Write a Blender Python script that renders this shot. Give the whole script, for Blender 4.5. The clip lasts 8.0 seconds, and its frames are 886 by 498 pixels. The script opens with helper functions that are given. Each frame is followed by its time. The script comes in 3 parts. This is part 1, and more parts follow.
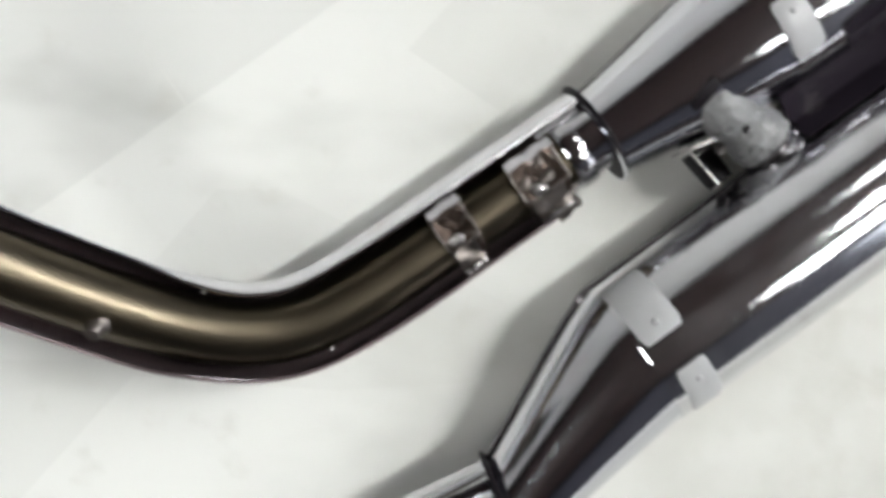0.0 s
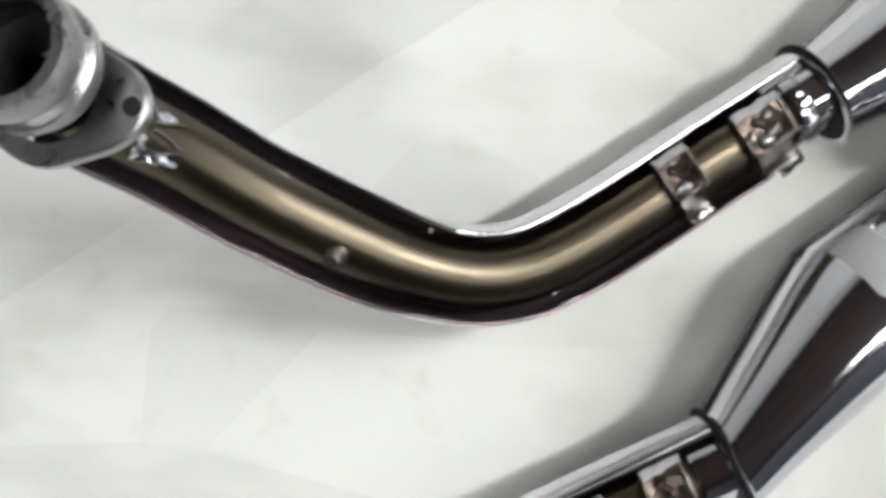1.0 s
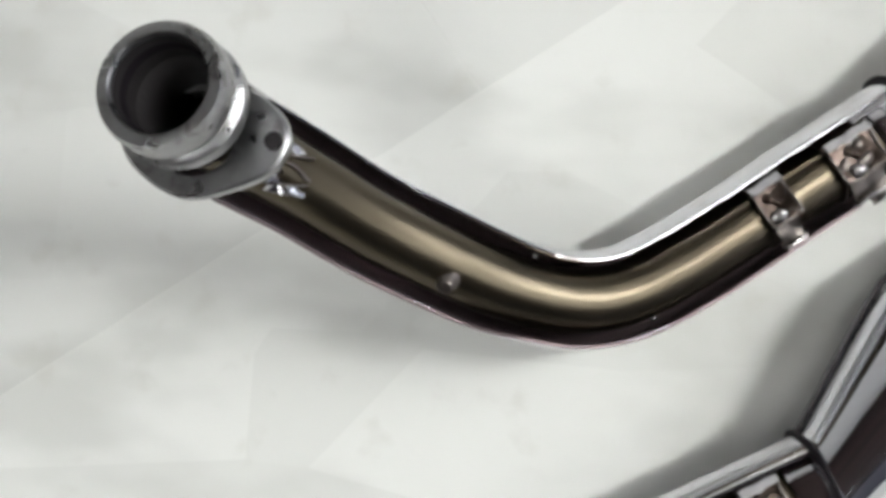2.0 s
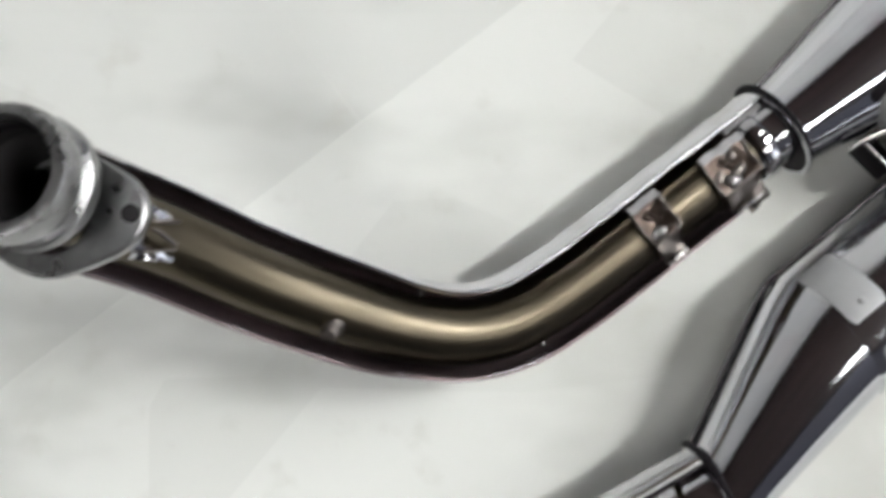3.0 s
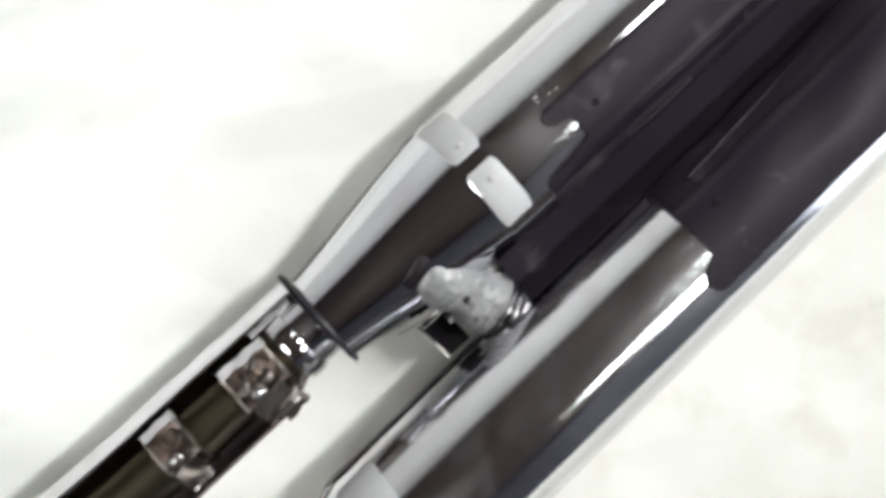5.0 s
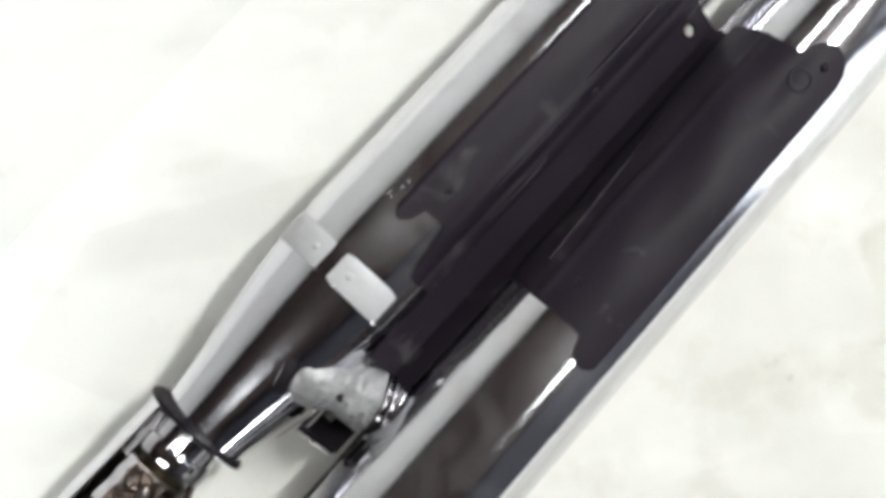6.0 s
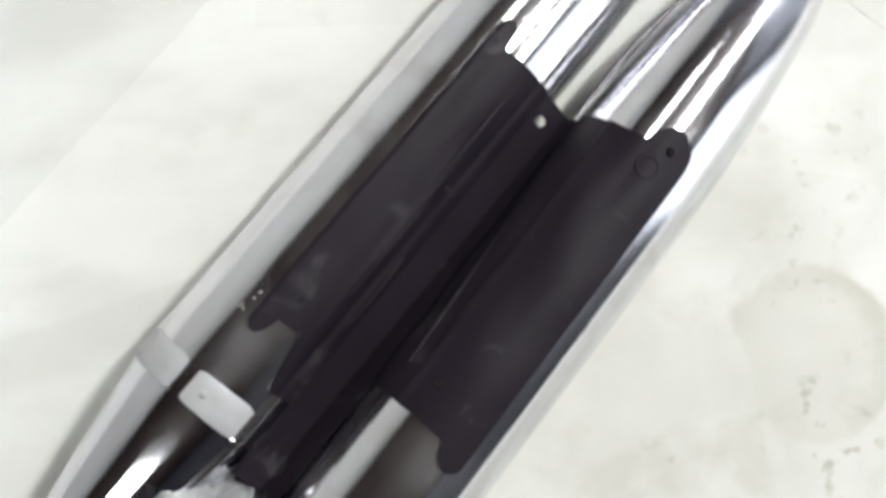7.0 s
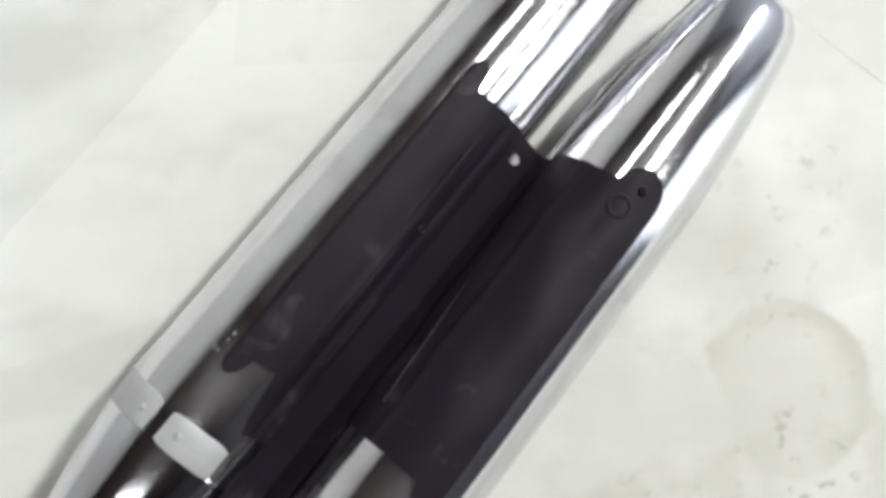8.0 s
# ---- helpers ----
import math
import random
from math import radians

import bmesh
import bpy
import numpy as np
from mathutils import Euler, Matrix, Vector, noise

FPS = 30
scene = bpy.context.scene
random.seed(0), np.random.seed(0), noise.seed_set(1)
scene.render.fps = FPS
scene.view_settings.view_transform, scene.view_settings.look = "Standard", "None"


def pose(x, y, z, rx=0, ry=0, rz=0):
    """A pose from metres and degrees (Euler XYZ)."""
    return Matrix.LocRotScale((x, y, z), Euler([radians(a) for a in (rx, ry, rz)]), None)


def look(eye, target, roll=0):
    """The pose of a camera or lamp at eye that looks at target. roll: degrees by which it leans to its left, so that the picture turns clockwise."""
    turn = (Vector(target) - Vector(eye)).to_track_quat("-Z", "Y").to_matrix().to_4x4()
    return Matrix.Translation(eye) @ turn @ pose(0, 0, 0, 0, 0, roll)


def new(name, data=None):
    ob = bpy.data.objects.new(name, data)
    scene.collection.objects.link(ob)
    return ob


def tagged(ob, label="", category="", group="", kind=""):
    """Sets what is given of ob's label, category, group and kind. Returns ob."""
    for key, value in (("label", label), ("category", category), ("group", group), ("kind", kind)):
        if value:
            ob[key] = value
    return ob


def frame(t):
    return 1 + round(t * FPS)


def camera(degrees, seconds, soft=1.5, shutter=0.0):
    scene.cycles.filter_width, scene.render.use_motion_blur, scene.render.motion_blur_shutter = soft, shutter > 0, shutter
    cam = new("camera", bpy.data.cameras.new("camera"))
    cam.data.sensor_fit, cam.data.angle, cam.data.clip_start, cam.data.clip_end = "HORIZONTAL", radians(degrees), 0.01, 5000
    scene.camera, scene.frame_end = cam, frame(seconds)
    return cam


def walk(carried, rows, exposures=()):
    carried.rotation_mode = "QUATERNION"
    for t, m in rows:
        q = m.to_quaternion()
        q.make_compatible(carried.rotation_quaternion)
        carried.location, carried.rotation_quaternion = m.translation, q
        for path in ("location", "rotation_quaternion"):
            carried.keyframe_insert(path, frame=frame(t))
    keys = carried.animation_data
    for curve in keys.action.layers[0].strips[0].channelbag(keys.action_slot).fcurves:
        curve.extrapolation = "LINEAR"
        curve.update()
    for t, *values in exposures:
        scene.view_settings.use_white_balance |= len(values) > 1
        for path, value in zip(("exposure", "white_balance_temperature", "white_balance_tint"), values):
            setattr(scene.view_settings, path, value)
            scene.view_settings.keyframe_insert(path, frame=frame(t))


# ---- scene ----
cam = camera(47.3, 8.0, 4.0, 0.4)
PATH = [
    (0, (0.042, -0.003, 0.537), (-0.009, 0.109, -1.459), -20.9),
    (0.5, (-0.027, -0.029, 0.539), (-0.043, 0.206, -1.447), 2.0),
    (1, (-0.068, -0.067, 0.529), (-0.093, 0.171, -1.457), -0.5),
    (1.5, (-0.108, -0.072, 0.536), (-0.149, 0.197, -1.446), -2.3),
    (1.7, (-0.112, -0.071, 0.540), (-0.182, 0.201, -1.440), -8.1),
    (2.8, (-0.089, -0.053, 0.562), (-0.132, 0.19, -1.422), -8.5),
    (3, (-0.084, -0.038, 0.548), (-0.026, 0.192, -1.438), 15.1),
    (3.5, (0.032, 0.016, 0.542), (-0.082, 0.152, -1.45), -40.2),
    (4, (0.082, 0.052, 0.526), (-0.036, 0.112, -1.469), -63.1),
    (4.5, (0.122, 0.073, 0.518), (0.054, 0.145, -1.479), -43.1),
    (5, (0.143, 0.084, 0.519), (0.221, 0.214, -1.475), 26.9),
    (5.2, (0.154, 0.083, 0.515), (0.246, 0.246, -1.476), 24.0),
    (6.3, (0.234, 0.102, 0.524), (0.292, 0.373, -1.457), 2.6),
    (6.5, (0.246, 0.102, 0.521), (0.326, 0.412, -1.453), 4.3),
    (7, (0.262, 0.112, 0.521), (0.424, 0.426, -1.447), 15.0),
    (7.5, (0.27, 0.116, 0.527), (0.424, 0.453, -1.439), 12.2),
    (8, (0.275, 0.121, 0.527), (0.447, 0.458, -1.437), 14.5),
]
EXPOSURE = [(0.0, 0.04), (0.5, 0.06), (1.5, -0.03), (3.0, -0.11), (3.5, -0.10), (4.0, 0.03), (4.5, 0.30), (5.0, 0.43), (6.5, 0.27), (7.0, 0.16), (8.0, 0.04)]
walk(cam, [(t, look(eye, target, roll)) for t, eye, target, roll in PATH], EXPOSURE)

# ---- world and light ----
world = bpy.data.worlds.new("world")
scene.world = world
world.use_nodes = True
wn = world.node_tree.nodes
sky = wn.new("ShaderNodeTexSky")
sky.sky_type, sky.sun_disc, sky.sun_elevation, sky.sun_rotation = "NISHITA", False, radians(40), radians(150)
world.node_tree.links.new(sky.outputs[0], wn["Background"].inputs[0])
wn["Background"].inputs[1].default_value = 0.08

PANEL_POWER = 18.0
KEY_POWER = 108.0
SKY_GLOW = 50.0
DOOR_GLOW = 2.0

TURN_U = 38.54
ROT = Matrix.Rotation(radians(TURN_U), 4, "Z")
U = ROT @ Vector((1, 0, 0))


# ---- materials ----
def mat(name, color, metal=0.0, rough=0.4, vary=0.15, scale=60.0, rough_vary=0.1, bump=0.0, bump_scale=400.0,
        island=0.0, spec=0.5, stretch=(1, 1, 1), detail=6.0, tint=None, coat=0.0, smear=None, film=None):
    m = bpy.data.materials.new(name)
    m.use_nodes = True
    nt = m.node_tree
    nd, ln = nt.nodes, nt.links
    b = nd["Principled BSDF"]
    b.inputs["Metallic"].default_value = metal
    b.inputs["Specular IOR Level"].default_value = spec
    b.inputs["Coat Weight"].default_value = coat
    tc = nd.new("ShaderNodeTexCoord")
    mp = nd.new("ShaderNodeMapping")
    mp.inputs["Scale"].default_value = stretch
    ln.new(tc.outputs["Object"], mp.inputs["Vector"])
    n1 = nd.new("ShaderNodeTexNoise")
    n1.inputs["Scale"].default_value, n1.inputs["Detail"].default_value = scale, detail
    n2 = nd.new("ShaderNodeTexNoise")
    n2.inputs["Scale"].default_value, n2.inputs["Detail"].default_value = scale * 0.17, 3.0
    for n in (n1, n2):
        ln.new(mp.outputs[0], n.inputs["Vector"])
    add = nd.new("ShaderNodeMath")
    add.operation = "ADD"
    ln.new(n1.outputs[0], add.inputs[0]), ln.new(n2.outputs[0], add.inputs[1])
    ramp = nd.new("ShaderNodeMapRange")
    ramp.inputs["From Min"].default_value, ramp.inputs["From Max"].default_value = 0.6, 1.4
    ln.new(add.outputs[0], ramp.inputs["Value"])
    mix = nd.new("ShaderNodeMix")
    mix.data_type = "RGBA"
    low = tint or tuple(c * (1 - vary) for c in color)
    high = tuple(min(1, c * (1 + vary)) for c in color)
    mix.inputs[6].default_value, mix.inputs[7].default_value = (*low, 1), (*high, 1)
    ln.new(ramp.outputs[0], mix.inputs[0])
    top = mix.outputs[2]
    if smear:
        sm_color, sm_scale, sm_from, sm_to, sm_amount = smear
        n4 = nd.new("ShaderNodeTexNoise")
        n4.inputs["Scale"].default_value, n4.inputs["Detail"].default_value, n4.inputs["Distortion"].default_value = sm_scale, 7.0, 0.6
        ln.new(tc.outputs["Object"], n4.inputs["Vector"])
        sr = nd.new("ShaderNodeMapRange")
        sr.interpolation_type = "SMOOTHSTEP"
        sr.inputs["From Min"].default_value, sr.inputs["From Max"].default_value, sr.inputs["To Max"].default_value = sm_from, sm_to, sm_amount
        ln.new(n4.outputs[0], sr.inputs["Value"])
        mx = nd.new("ShaderNodeMix")
        mx.data_type = "RGBA"
        ln.new(sr.outputs[0], mx.inputs[0]), ln.new(top, mx.inputs[6])
        mx.inputs[7].default_value = (*sm_color, 1)
        top = mx.outputs[2]
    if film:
        # dry grey dust film: wide cloudy patches; pale glow painted round the given spots
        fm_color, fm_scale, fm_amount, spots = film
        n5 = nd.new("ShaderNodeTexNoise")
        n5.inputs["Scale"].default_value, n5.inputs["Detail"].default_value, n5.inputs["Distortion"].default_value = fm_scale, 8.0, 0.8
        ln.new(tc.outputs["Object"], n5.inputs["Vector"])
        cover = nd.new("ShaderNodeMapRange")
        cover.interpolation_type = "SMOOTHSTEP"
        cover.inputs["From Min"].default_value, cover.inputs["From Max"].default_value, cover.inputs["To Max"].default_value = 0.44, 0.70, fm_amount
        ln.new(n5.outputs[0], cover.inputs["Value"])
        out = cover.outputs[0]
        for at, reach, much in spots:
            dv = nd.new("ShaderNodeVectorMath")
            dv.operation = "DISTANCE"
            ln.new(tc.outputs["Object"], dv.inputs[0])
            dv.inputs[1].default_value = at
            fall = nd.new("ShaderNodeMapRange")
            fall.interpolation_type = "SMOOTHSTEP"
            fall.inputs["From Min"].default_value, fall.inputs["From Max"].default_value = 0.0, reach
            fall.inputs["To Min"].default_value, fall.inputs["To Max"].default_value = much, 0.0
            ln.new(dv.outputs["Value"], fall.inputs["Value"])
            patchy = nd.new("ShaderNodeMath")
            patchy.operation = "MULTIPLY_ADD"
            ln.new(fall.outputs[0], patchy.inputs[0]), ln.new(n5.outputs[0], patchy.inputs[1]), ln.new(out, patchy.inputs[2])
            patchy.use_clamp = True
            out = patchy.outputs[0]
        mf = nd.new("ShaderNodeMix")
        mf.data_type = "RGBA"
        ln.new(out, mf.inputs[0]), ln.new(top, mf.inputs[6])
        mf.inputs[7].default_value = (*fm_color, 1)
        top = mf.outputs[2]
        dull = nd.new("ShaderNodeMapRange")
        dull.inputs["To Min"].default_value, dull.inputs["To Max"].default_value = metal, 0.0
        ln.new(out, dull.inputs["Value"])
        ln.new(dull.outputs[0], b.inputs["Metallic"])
    ln.new(top, b.inputs["Base Color"])
    rr = nd.new("ShaderNodeMapRange")
    rr.inputs["From Min"].default_value, rr.inputs["From Max"].default_value = 0.6, 1.4
    rr.inputs["To Min"].default_value, rr.inputs["To Max"].default_value = max(0.02, rough - rough_vary), rough + rough_vary
    ln.new(add.outputs[0], rr.inputs["Value"])
    ln.new(rr.outputs[0], b.inputs["Roughness"])
    if bump:
        n3 = nd.new("ShaderNodeTexNoise")
        n3.inputs["Scale"].default_value, n3.inputs["Detail"].default_value = bump_scale, 4.0
        ln.new(mp.outputs[0], n3.inputs["Vector"])
        bp = nd.new("ShaderNodeBump")
        bp.inputs["Strength"].default_value, bp.inputs["Distance"].default_value = bump, 0.001
        ln.new(n3.outputs[0], bp.inputs["Height"])
        ln.new(bp.outputs[0], b.inputs["Normal"])
    return m


def glow(name, color, strength):
    m = bpy.data.materials.new(name)
    m.use_nodes = True
    nd = m.node_tree.nodes
    em = nd.new("ShaderNodeEmission")
    em.inputs[0].default_value, em.inputs[1].default_value = (*color, 1), strength
    m.node_tree.links.new(em.outputs[0], nd["Material Output"].inputs[0])
    return m


def marble(name, grey):
    """Polished pale tile: soft facets, grey clouds, a few fine veins, brown stains."""
    m = bpy.data.materials.new(name)
    m.use_nodes = True
    nd, ln = m.node_tree.nodes, m.node_tree.links
    b = nd["Principled BSDF"]
    tc = nd.new("ShaderNodeTexCoord")
    geo = nd.new("ShaderNodeNewGeometry")

    def noise_of(scale, detail, stretch, rot=0.0):
        mp = nd.new("ShaderNodeMapping")
        mp.inputs["Scale"].default_value = stretch
        mp.inputs["Rotation"].default_value = (0, 0, radians(rot))
        ln.new(geo.outputs["Position"], mp.inputs["Vector"])
        n = nd.new("ShaderNodeTexNoise")
        n.inputs["Scale"].default_value, n.inputs["Detail"].default_value = scale, detail
        ln.new(mp.outputs[0], n.inputs["Vector"])
        return n.outputs[0]

    def span(v, a, c, lo=0.0, hi=1.0):
        r = nd.new("ShaderNodeMapRange")
        r.interpolation_type = "SMOOTHSTEP"
        for k, x in (("From Min", a), ("From Max", c), ("To Min", lo), ("To Max", hi)):
            r.inputs[k].default_value = x
        ln.new(v, r.inputs["Value"])
        return r.outputs[0]

    def blend(fac, a, c):
        x = nd.new("ShaderNodeMix")
        x.data_type = "RGBA"
        ln.new(fac, x.inputs[0])
        for i, v in ((6, a), (7, c)):
            if isinstance(v, tuple):
                x.inputs[i].default_value = (*v, 1)
            else:
                ln.new(v, x.inputs[i])
        return x.outputs[2]

    def times(a, c):
        x = nd.new("ShaderNodeMath")
        x.operation = "MULTIPLY"
        ln.new(a, x.inputs[0]), ln.new(c, x.inputs[1])
        return x.outputs[0]

    clouds = span(noise_of(6.0, 3.0, (1.0, 2.2, 1.0), -TURN_U), 0.46, 0.66)
    col = blend(clouds, (0.80 * grey, 0.80 * grey, 0.775 * grey), (0.64 * grey, 0.64 * grey, 0.615 * grey))
    facets = nd.new("ShaderNodeTexVoronoi")
    facets.inputs["Scale"].default_value = 5.0
    mp = nd.new("ShaderNodeMapping")
    mp.inputs["Rotation"].default_value, mp.inputs["Scale"].default_value = (0, 0, radians(-TURN_U)), (0.8, 2.6, 1)
    ln.new(geo.outputs["Position"], mp.inputs["Vector"])
    ln.new(mp.outputs[0], facets.inputs["Vector"])
    sep = nd.new("ShaderNodeSeparateColor")
    ln.new(facets.outputs["Color"], sep.inputs[0])
    tone = span(sep.outputs[0], 0.3, 1.0, 0.0, 0.27)
    col = blend(tone, col, (0.56, 0.56, 0.535))
    fine = span(noise_of(34.0, 8.0, (1, 1, 1)), 0.57, 0.75, 0.0, 0.28)
    col = blend(fine, col, (0.50, 0.48, 0.43))
    oi = nd.new("ShaderNodeObjectInfo")
    tile_tone = span(oi.outputs["Random"], 0.0, 1.0, 0.0, 0.10)
    col = blend(tile_tone, col, (0.58, 0.58, 0.55))
    # old dried ring and dirt specks
    pos = nd.new("ShaderNodeVectorMath")
    pos.operation = "DISTANCE"
    wob = nd.new("ShaderNodeTexNoise")
    wob.inputs["Scale"].default_value, wob.inputs["Detail"].default_value = 16.0, 7.0
    ln.new(geo.outputs["Position"], wob.inputs["Vector"])
    shift = nd.new("ShaderNodeVectorMath")
    shift.operation = "MULTIPLY_ADD"
    shift.inputs[1].default_value = (0.046, 0.046, 0.0)
    ln.new(wob.outputs["Color"], shift.inputs[0]), ln.new(geo.outputs["Position"], shift.inputs[2])
    ln.new(shift.outputs[0], pos.inputs[0])
    pos.inputs[1].default_value = (0.510, 0.123, 0.0)
    ringa = span(pos.outputs["Value"], 0.024, 0.041, 0.45, 1.0)
    ringb = span(pos.outputs["Value"], 0.0425, 0.048, 1.0, 0.0)
    breakup = span(noise_of(16.0, 3.0, (1, 1, 1)), 0.36, 0.62, 0.45, 1.0)
    col = blend(times(times(ringa, ringb), breakup), col, (0.36, 0.335, 0.26))
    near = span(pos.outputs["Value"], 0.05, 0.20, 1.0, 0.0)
    # Broad grey patch: floor dirt, widened to paint the shade missing on this side.
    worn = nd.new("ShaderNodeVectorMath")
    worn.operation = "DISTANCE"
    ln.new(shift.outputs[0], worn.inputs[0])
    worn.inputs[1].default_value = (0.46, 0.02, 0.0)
    dirt_and_shade = times(span(worn.outputs["Value"], 0.16, 0.60, 1.0, 0.0), span(noise_of(9.0, 5.0, (1, 1, 1)), 0.32, 0.66, 0.55, 0.95))
    col = blend(dirt_and_shade, col, (0.475, 0.47, 0.435))
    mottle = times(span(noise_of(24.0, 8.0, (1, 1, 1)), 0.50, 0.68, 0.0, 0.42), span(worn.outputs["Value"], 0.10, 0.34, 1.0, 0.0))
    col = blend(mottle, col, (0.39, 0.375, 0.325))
    specks = span(noise_of(75.0, 4.0, (1, 1, 1)), 0.57, 0.68, 0.0, 0.8)
    patch = span(noise_of(11.0, 2.0, (1, 1, 1)), 0.50, 0.62)
    col = blend(times(times(specks, patch), near), col, (0.34, 0.32, 0.27))
    ln.new(col, b.inputs["Base Color"])
    ln.new(span(noise_of(9.0, 5.0, (1, 1, 1)), 0.3, 0.7, 0.46, 0.62), b.inputs["Roughness"])
    b.inputs["Specular IOR Level"].default_value = 0.22
    bp = nd.new("ShaderNodeBump")
    bp.inputs["Strength"].default_value, bp.inputs["Distance"].default_value = 0.05, 0.002
    ln.new(noise_of(40.0, 4.0, (1, 1, 1)), bp.inputs["Height"])
    ln.new(bp.outputs[0], b.inputs["Normal"])
    return m


CHROME = mat("chrome_plate", (0.72, 0.72, 0.75), 1.0, 0.11, 0.10, 30, 0.065, 0.035, 90, smear=((0.42, 0.38, 0.36), 26.0, 0.55, 0.75, 0.45))


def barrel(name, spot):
    """Barrel chrome under a thin dust film, with a pale glow painted before the bracket."""
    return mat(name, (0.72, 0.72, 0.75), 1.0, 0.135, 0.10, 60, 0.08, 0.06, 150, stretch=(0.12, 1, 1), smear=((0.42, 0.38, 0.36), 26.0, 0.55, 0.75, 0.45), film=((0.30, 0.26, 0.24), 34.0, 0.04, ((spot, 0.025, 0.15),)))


BARREL = barrel("glow_hazed_barrel_chrome", (0.042, -0.004, 0.0755))
BARREL_LOW = barrel("glow_hazed_low_barrel_chrome", (0.184, -0.006, 0.0755))
CHROME_WORN = mat("hazed_chrome", (0.66, 0.65, 0.67), 1.0, 0.13, 0.12, 45, 0.06, 0.05, 120)
BRONZE = mat("heat_tinted_steel", (0.100, 0.083, 0.059), 1.0, 0.32, 0.12, 40, 0.025, 0.04, 300, stretch=(1, 1, 1))
# Chrome backside; the dark surroundings it reflects are put into its colour.
TROUGH = mat("dark_reflecting_lining", (0.165, 0.125, 0.130), 0.7, 0.42, 0.25, 50, 0.1)
STEEL = mat("zinc_steel", (0.36, 0.345, 0.34), 1.0, 0.30, 0.15, 120, 0.08, 0.2, 500)
CAST = mat("machined_cast_ring", (0.36, 0.36, 0.365), 1.0, 0.30, 0.2, 160, 0.08, 0.3, 900, smear=((0.16, 0.15, 0.15), 110.0, 0.55, 0.72, 0.6))
CONE = mat("blued_chrome", (0.70, 0.70, 0.715), 1.0, 0.10, 0.10, 45, 0.05, 0.06, 120, stretch=(0.12, 1, 1), tint=(0.59, 0.60, 0.67), smear=((0.42, 0.17, 0.25), 15.0, 0.52, 0.70, 0.55))
TINTED = mat("bronze_tinted_sheet", (0.105, 0.080, 0.068), 1.0, 0.34, 0.35, 160, 0.1, 0.3, 420, smear=((0.30, 0.28, 0.27), 180.0, 0.58, 0.72, 0.5))
LIP = mat("scuffed_grey_sheet", (0.46, 0.45, 0.46), 0.25, 0.48, 0.3, 180, 0.1, 0.3, 420)
PLATE = mat("dull_tinted_plate", (0.17, 0.150, 0.138), 1.0, 0.38, 0.25, 160, 0.1, 0.3, 420)
# Seam chrome with its dark reflection put into the colour.
SEAM = mat("darkened_seam_chrome", (0.24, 0.23, 0.24), 1.0, 0.20, 0.25, 120, 0.08)
RIM = mat("blackened_rim", (0.010, 0.008, 0.010), 0.0, 0.5, 0.2, 80, spec=0.1)
BORE = mat("carbon_bore", (0.009, 0.007, 0.008), 0.0, 0.8, 0.4, 150, 0.1, 0.3, 800)
BLACK = mat("satin_black_paint", (0.0125, 0.0092, 0.0140), 0.0, 0.50, 0.3, 35, 0.10, 0.12, 260, spec=0.12, smear=((0.070, 0.066, 0.070), 42.0, 0.60, 0.78, 0.55))
PAD = mat("frosted_white_plastic", (0.36, 0.36, 0.365), 0.0, 0.42, 0.10, 90, 0.12, 0.25, 260)
WRAP = mat("grey_white_sealing_wrap", (0.235, 0.235, 0.24), 0.15, 0.36, 0.3, 150, 0.12, 0.5, 240, smear=((0.14, 0.135, 0.14), 70.0, 0.52, 0.68, 0.55))
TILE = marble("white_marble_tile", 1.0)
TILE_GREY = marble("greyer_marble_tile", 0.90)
GROUT = mat("pale_grout", (0.72, 0.72, 0.69), 0.0, 0.6, 0.12, 200, 0.1)
# Unseen west wall, toned dark so the inlet cones reflect it.
WALL = mat("brown_grey_wall_paint", (0.042, 0.030, 0.034), 0.0, 0.8, 0.25, 3.0, 0.1, 0.2, 60)
BLUEGREY = mat("blue_grey_wall_paint", (0.028, 0.028, 0.040), 0.0, 0.75, 0.2, 3.0, 0.1, 0.2, 60)
# Unseen east wall, toned pale to brighten the reflection in the muffler tail.
PALE = mat("pale_blue_grey_wall_paint", (0.30, 0.31, 0.36), 0.0, 0.75, 0.2, 3.0, 0.1, 0.2, 60)
WHITE = mat("white_wall_paint", (0.72, 0.72, 0.70), 0.0, 0.75, 0.06, 3.0, 0.1, 0.2, 60)
# Unseen ceiling, toned dark and mottled for the brown the chrome reflects.
CEIL = mat("dark_reflected_ceiling", (0.044, 0.026, 0.024), 0.0, 0.85, 0.6, 7.0)
FRAME = mat("grey_painted_metal", (0.30, 0.30, 0.31), 0.2, 0.45, 0.1, 30)
LAMP = glow("lit_diffuser", (0.97, 0.985, 0.965), PANEL_POWER)
KEY_LAMP = glow("bright_strip_diffuser", (0.97, 0.985, 0.965), KEY_POWER)
DAY = glow("bright_day_outside", (0.93, 0.965, 0.965), SKY_GLOW)


DOOR = glow("added_doorway_glow", (0.86, 0.92, 1.0), DOOR_GLOW)


# ---- mesh helpers ----
def part(name, bm, material, parent, label="", smooth=True):
    me = bpy.data.meshes.new(name)
    bmesh.ops.recalc_face_normals(bm, faces=bm.faces)
    bm.to_mesh(me)
    bm.free()
    me.materials.append(material)
    if smooth:
        for p in me.polygons:
            p.use_smooth = True
        me.set_sharp_from_angle(angle=radians(38))
    ob = new(name, me)
    if parent is not None:
        ob.parent = parent
    if label:
        ob["label"] = label
    return ob


